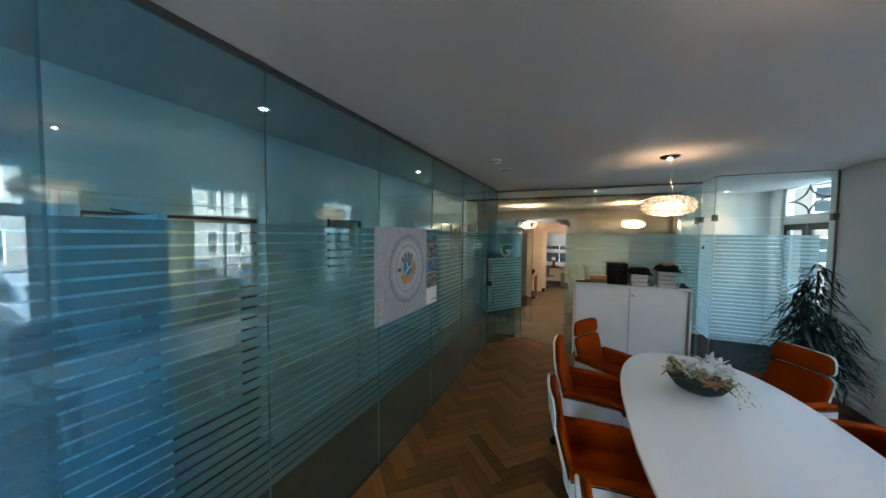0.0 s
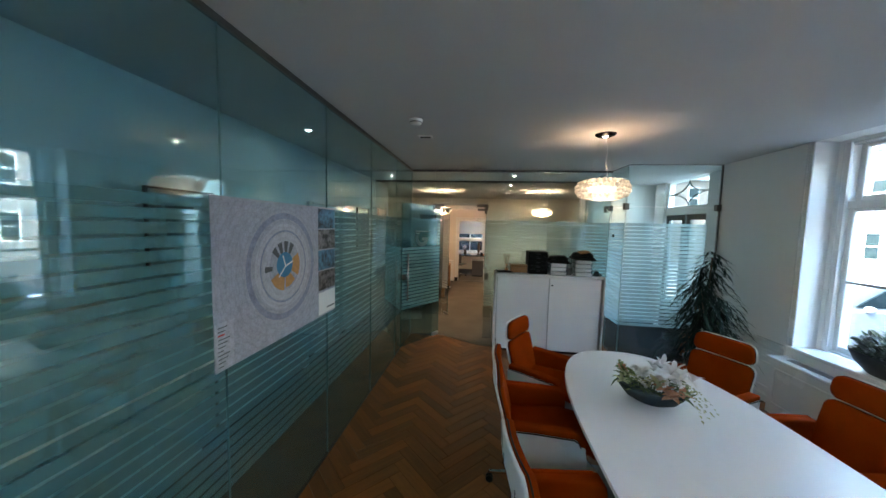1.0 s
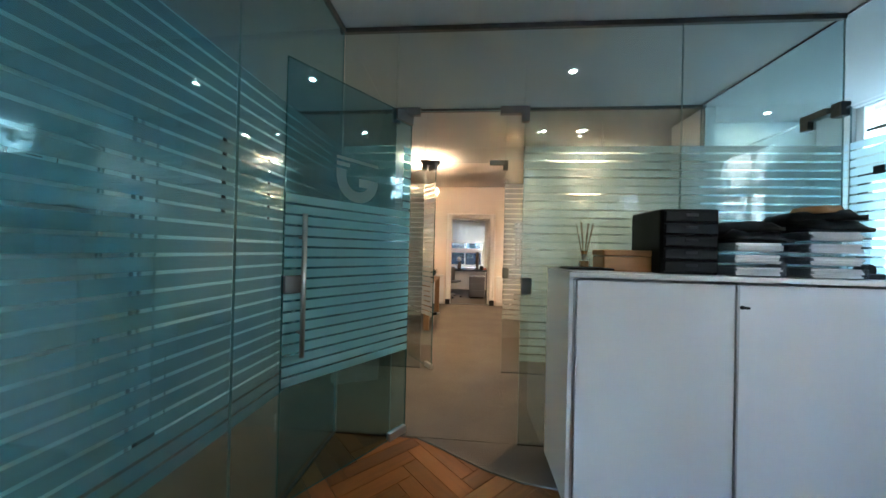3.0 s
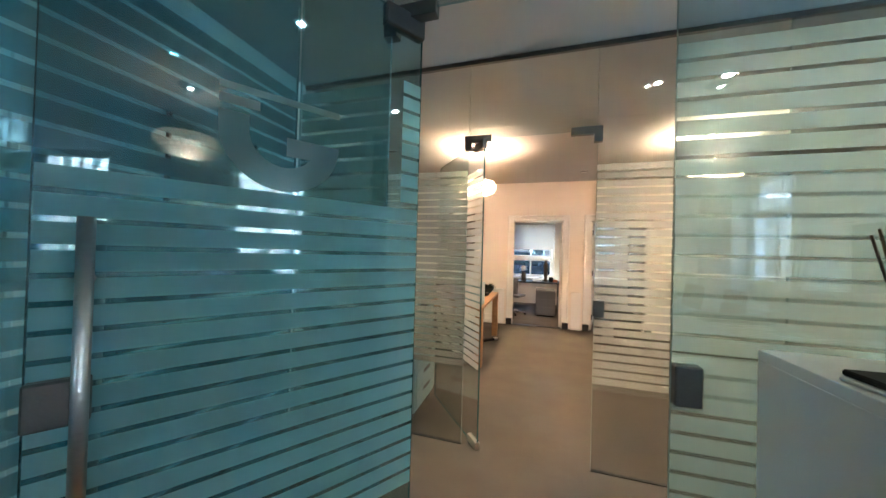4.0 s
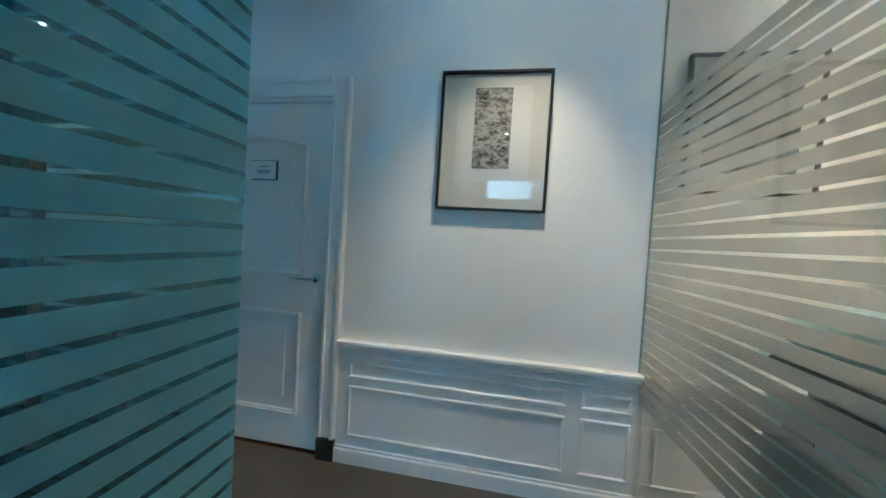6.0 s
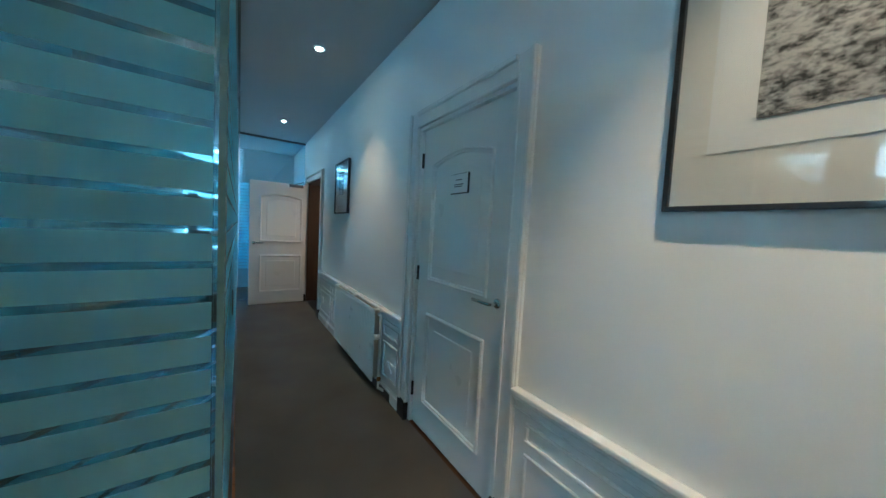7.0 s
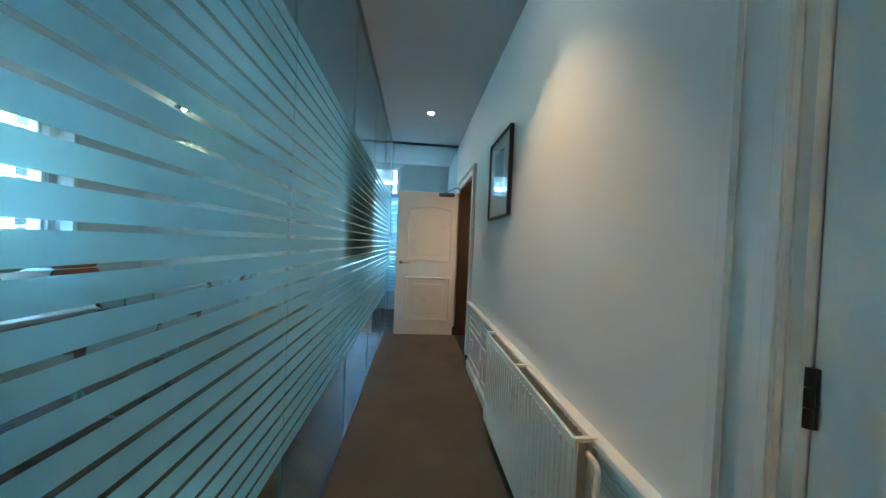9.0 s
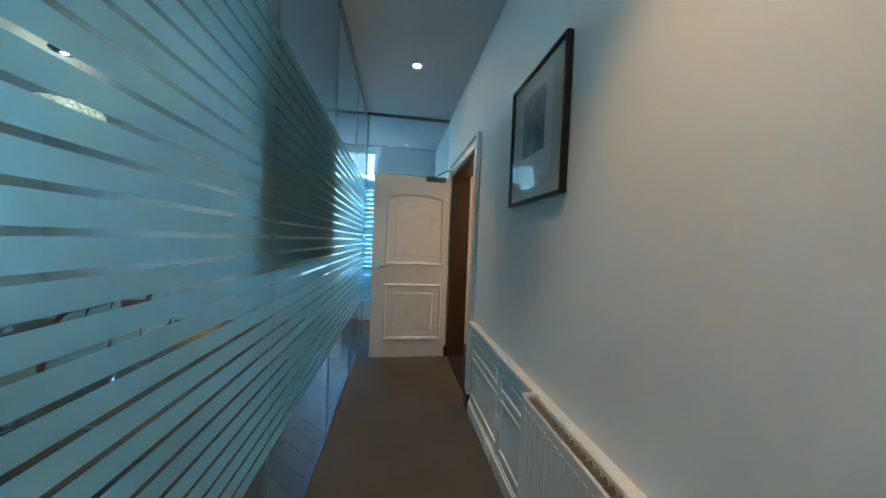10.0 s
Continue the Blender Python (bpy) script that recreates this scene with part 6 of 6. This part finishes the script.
for k in range(5):
    a = TAU * k / 5
    part("base_arm", tube(bmesh.new(), [(0, 0, 0.09), (0.28 * math.cos(a), 0.28 * math.sin(a), 0.055)], 0.013, 8), "chrome", oc)
    part("caster", ball(bmesh.new(), 0.027, (0.28 * math.cos(a), 0.28 * math.sin(a), 0.027), 2), "black", oc)
bl = thing("roller_blind", "white roller blind drawn half down over the window", "blind", pose(0.10, 13.97, 0))
part("roll", tube(bmesh.new(), [(0.02, 0, 2.32), (1.30, 0, 2.32)], 0.025, 14), "trim", bl, smooth=True)
part("cloth", boxed((0.03, -0.002, 1.58), (1.29, 0.002, 2.32)), "blind", bl)
part("bottom_bar", boxed((0.03, -0.008, 1.56), (1.29, 0.008, 1.58), 0.003), "trim", bl)
fv = thing("flower_vase", "vase of white flowers on the back desk", "vase", pose(0.62, 12.85, 0.742))
part("vase", lathe(bmesh.new(), [(0, 0), (0.05, 0), (0.06, 0.10), (0.04, 0.20), (0.045, 0.22), (0, 0.19)], 18), "bark", fv, smooth=True)
bm = bmesh.new()
for k in range(26):
    a = rng.uniform(0, TAU)
    petal(bm, (0.02 * math.cos(a), 0.02 * math.sin(a), 0.24 + rng.uniform(0, 0.1)), (math.cos(a), math.sin(a), rng.uniform(0.2, 1.2)), 0.11, 0.06, 0.3)
tagged(part("blossoms", bm, "petal", fv, "white blossoms"), kind="stuff")
st = thing("figurine", "dark slender wooden sculpture on the back desk", "sculpture", pose(1.16, 12.95, 0.742))
part("body", lathe(bmesh.new(), [(0, 0), (0.06, 0), (0.06, 0.03), (0.03, 0.05), (0.055, 0.18), (0.045, 0.30), (0.065, 0.38), (0.03, 0.46), (0.035, 0.52), (0, 0.55)], 14), "bark", st, smooth=True)
for name, label, kind, x, y, w, h_, mt in (("paper_tray", "shallow stack of white paper on the back desk", "paper", 0.95, 12.80, 0.22, 0.05, "paper"),
                                           ("pencil_box", "small black upright box on the back desk", "box", 1.28, 12.72, 0.10, 0.12, "black"),
                                           ("copper_tin", "small copper-coloured tin on the back desk", "tin", 1.38, 12.80, 0.10, 0.06, "terracotta"),
                                           ("keyboard", "flat black keyboard on the back desk", "keyboard", 0.30, 12.75, 0.38, 0.02, "black")):
    d = thing(name, label, kind, pose(x, y, 0.742))
    part("body", boxed((-w / 2, -0.07, 0), (w / 2, 0.07, h_), 0.006), mt, d)

# ---- street outside ----
GZ = -0.55
setting("ground", boxed((-120, -120, GZ - 0.5), (160, 160, GZ)), "asphalt", "grey asphalt street", "street")
setting("pavement", boxed((XF + 0.46, -60, GZ - 0.2), (7.2, 60, GZ + 0.12), 0.01), "brick", "brown brick pavement along the house", "pavement")
setting("pavement_north", boxed((-40, 14.2, GZ - 0.2), (XF + 0.44, 25.0, 0.06), 0.01), "brick", "brown brick pavement behind the house", "pavement")


def house(m, length, storeys, name, render_mat="stucco"):
    hs = thing(name, "white rendered town house dimmed to dark grey, dark sash windows", "house", m)
    hgt = storeys * 3.1 + 0.4
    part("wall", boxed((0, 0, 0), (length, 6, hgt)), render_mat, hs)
    part("roof", plate(bmesh.new(), [(-0.3, hgt), (6.3, hgt), (3.0, hgt + 2.4)], -0.3, length + 0.3, Matrix(((0, 0, 1, 0), (1, 0, 0, 0), (0, 1, 0, 0), (0, 0, 0, 1)))), "asphalt", hs)
    part("cornice", boxed((-0.1, -0.25, hgt - 0.35), (length + 0.1, 0, hgt), 0.02), "trim", hs)
    k = int(length / 1.9)
    for s in range(storeys):
        for i in range(k):
            x = (i + 0.5) * length / k
            z = s * 3.1 + 1.0
            w = part("window", boxed((x - 0.40, -0.03, z), (x + 0.40, 0.0, z + 1.65), 0.01), "trim", hs)
            part("pane", boxed((x - 0.33, -0.036, z + 0.07), (x + 0.33, -0.031, z + 0.80)), "dark_window", w)
            part("pane", boxed((x - 0.33, -0.036, z + 0.86), (x + 0.33, -0.031, z + 1.58)), "dark_window", w)
    return hs


# Upper two storeys, out of view, added to cut the sky light
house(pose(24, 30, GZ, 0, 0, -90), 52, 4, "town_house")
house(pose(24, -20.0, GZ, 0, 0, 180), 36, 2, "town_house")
# Front added here; brick brown only keeps the back window view dark
tagged(house(pose(-14, 26.0, GZ, 0, 0, 0), 34, 2, "town_house", "brick"), "added town house in brick brown that dims the view", "house")


def car(m, paint, plate_label):
    """A parked hatchback, nose to local +x."""
    c = thing("parked_car", plate_label, "car", m)
    def section(bm, prof, half, tuck):
        rows = []
        for y in (-half, -half * 0.92, -half * 0.5, half * 0.5, half * 0.92, half):
            k = 1 - tuck * (abs(y) / half) ** 6
            rows.append([bm.verts.new((x * (0.985 if abs(y) == half else 1), y * k, z if z < 0.75 or abs(y) < half else z - 0.03)) for x, z in prof])
        for a, b in zip(rows, rows[1:]):
            for i in range(len(prof)):
                bm.faces.new((a[i], a[(i + 1) % len(prof)], b[(i + 1) % len(prof)], b[i]))
        bm.faces.new(rows[0][::-1])
        bm.faces.new(rows[-1])
        return bm
    body = [(-2.1, 0.28), (-2.15, 0.55), (-2.08, 0.92), (-1.2, 0.98), (0.9, 0.95), (1.75, 0.82), (2.1, 0.66), (2.15, 0.42), (2.08, 0.25)]
    part("body", section(bmesh.new(), body, 0.88, 0.03), paint, c, smooth=False)
    cabin = [(-2.02, 0.93), (-1.72, 1.34), (-1.2, 1.45), (0.0, 1.47), (0.35, 1.40), (1.05, 0.95)]
    part("cabin", section(bmesh.new(), cabin, 0.74, 0.10), paint, c)
    for s in (-1, 1):
        for a in (((-1.55, 1.02), (-1.42, 1.33), (-0.75, 1.39), (-0.75, 1.0)), ((-0.68, 1.0), (-0.68, 1.39), (0.05, 1.38), (0.62, 1.0))):
            part("side_window", plate(bmesh.new(), a, s * 0.715, s * 0.745, pose(0, 0, 0, 90) @ Matrix.Diagonal((1, 1, -1, 1))), "dark_window", c)
        part("headlight", ball(bmesh.new(), 0.16, (1.95, s * 0.62, 0.66), 2, (1, 1, 0.6)), "chrome", c, smooth=True)
        part("mirror", ball(bmesh.new(), 0.10, (0.55, s * 0.93, 1.0), 2, (0.6, 1, 0.7)), paint, c, smooth=True)
        for x in (-1.3, 1.35):
            w = part("wheel", lathe(bmesh.new(), [(0.0, -0.1), (0.27, -0.1), (0.31, -0.07), (0.31, 0.07), (0.27, 0.1), (0, 0.1)], 28, pose(x, s * 0.80, 0.31, 90)), "tyre", c, smooth=True)
            part("rim", lathe(bmesh.new(), [(0.0, -0.115), (0.19, -0.11), (0.20, -0.09), (0.20, 0.09), (0.19, 0.11), (0.0, 0.115)], 20, pose(x, s * 0.80, 0.31, 90)), "car_silver", w)
    part("windscreen", plate(bmesh.new(), [(-0.62, -0.30), (0.62, -0.30), (0.55, 0.28), (-0.55, 0.28)], 0, 0.012, Matrix.Translation((0.735, 0, 1.19)) @ Matrix.Rotation(radians(90), 4, "Z") @ Matrix.Rotation(radians(-32.5), 4, "X") @ Matrix.Rotation(radians(0), 4, "Z")), "dark_window", c)
    part("grille", boxed((2.10, -0.5, 0.48), (2.165, 0.5, 0.62), 0.01), "black", c)
    part("number_plate", boxed((2.15, -0.26, 0.33), (2.175, 0.26, 0.44)), "yellow", c, "plain yellow plate")
    part("bumper", boxed((2.0, -0.84, 0.22), (2.15, 0.84, 0.36), 0.03), "black", c)
    return c


car(pose(10.6, 5.3, GZ, 0, 0, 185), "car_blue", "dark parked hatchback facing the house")
car(pose(9.4, 8.2, GZ, 0, 0, 182), "car_silver", "silver parked hatchback facing the house")
car(pose(10.4, 2.4, GZ, 0, 0, 178), "car_silver", "silver parked hatchback in a row of cars")
car(pose(10.4, -0.6, GZ, 0, 0, 183), "car_blue", "dark parked hatchback in a row of cars")
car(pose(0.45, 16.6, 0.06, 0, 0, 2), "car_blue", "dark blue car parked behind the back office")
hg = thing("hedge", "low clipped yellow-green hedge by the street", "hedge", pose(6.6, 1.5, GZ + 0.12))
part("core", boxed((-0.22, 0, 0), (0.22, 4.5, 0.62), 0.06), "bark", hg)
bm = bmesh.new()
rng = random.Random(21)
for k in range(2600):
    y = rng.uniform(-0.05, 4.55)
    side = rng.random()
    if side < 0.4:
        c = (-0.24 + rng.uniform(-0.05, 0.03), y, rng.uniform(0, 0.66))
    elif side < 0.55:
        c = (0.24 + rng.uniform(-0.03, 0.05), y, rng.uniform(0, 0.66))
    else:
        c = (rng.uniform(-0.24, 0.24), y, 0.64 + rng.uniform(-0.03, 0.06))
    petal(bm, c, (rng.uniform(-1, 1), rng.uniform(-1, 1), rng.uniform(-0.2, 1)), 0.07, 0.045, 0.2, 0, 1)
tagged(part("leaves", bm, "hedge", hg, "small yellow-green leaves"), kind="stuff")

# ---- parquet blocks in herringbone, the nearest as single pieces ----
floor_parquet = thing("floor_parquet", "oak herringbone parquet of the meeting room, worn warm brown", "floor", pose(0, 0, 0), kind="structure")
PL, PWD = 0.50, 0.10


def block(bm, m, g=0.0008):
    a, b = PL / 2 - g, PWD / 2 - g
    lo = [(-b, -a, -0.010), (b, -a, -0.010), (b, a, -0.010), (-b, a, -0.010)]
    hi = [(-b + 0.001, -a + 0.001, 0.0), (b - 0.001, -a + 0.001, 0.0), (b - 0.001, a - 0.001, 0.0), (-b + 0.001, a - 0.001, 0.0)]
    vs = [bm.verts.new(m @ Vector(c)) for c in lo + hi]
    for q in ((4, 5, 6, 7), (0, 1, 5, 4), (1, 2, 6, 5), (2, 3, 7, 6), (3, 0, 4, 7)):
        bm.faces.new([vs[i] for i in q])


bm = bmesh.new()
block(bm, Matrix.Identity(4))
block_mesh = mesh_of("parquet_block", bm, "parquet")
rot = Matrix.Rotation(radians(45), 4, "Z")
single, joined = 0, bmesh.new()
cand = []
for i in range(-90, 91):
    for j in range(-14, 15):
        for kind in (0, 1):
            u, v = i * PWD + j * PL, i * PWD - j * PL
            c = Vector((u + PL / 2, v + PWD / 2, 0)) if kind == 0 else Vector((u + PL + PWD / 2, v + PWD - PL / 2, 0))
            p = rot @ c
            x, y = p.x + 1.0, p.y + 2.0
            inside = (-0.02 < x < XF + 0.02 and YS - 0.02 < y < YB + 0.02) or (XW - 0.02 < x <= -0.02 and YS - 0.02 < y < -0.15)
            if inside:
                m = pose(x, y, 0, 0, 0, 45 + (90 if kind == 0 else 0))
                cand.append((x, y, m))
for x, y, m in cand:
    if single < 300 and 0.0 < x < 2.0 and y > 0.9:
        o = new("parquet_block", block_mesh)
        o.parent, o.matrix_basis = floor_parquet, m
        single += 1
    else:
        block(joined, m)
tagged(part("parquet_rest", joined, "parquet_far", floor_parquet), kind="stuff")
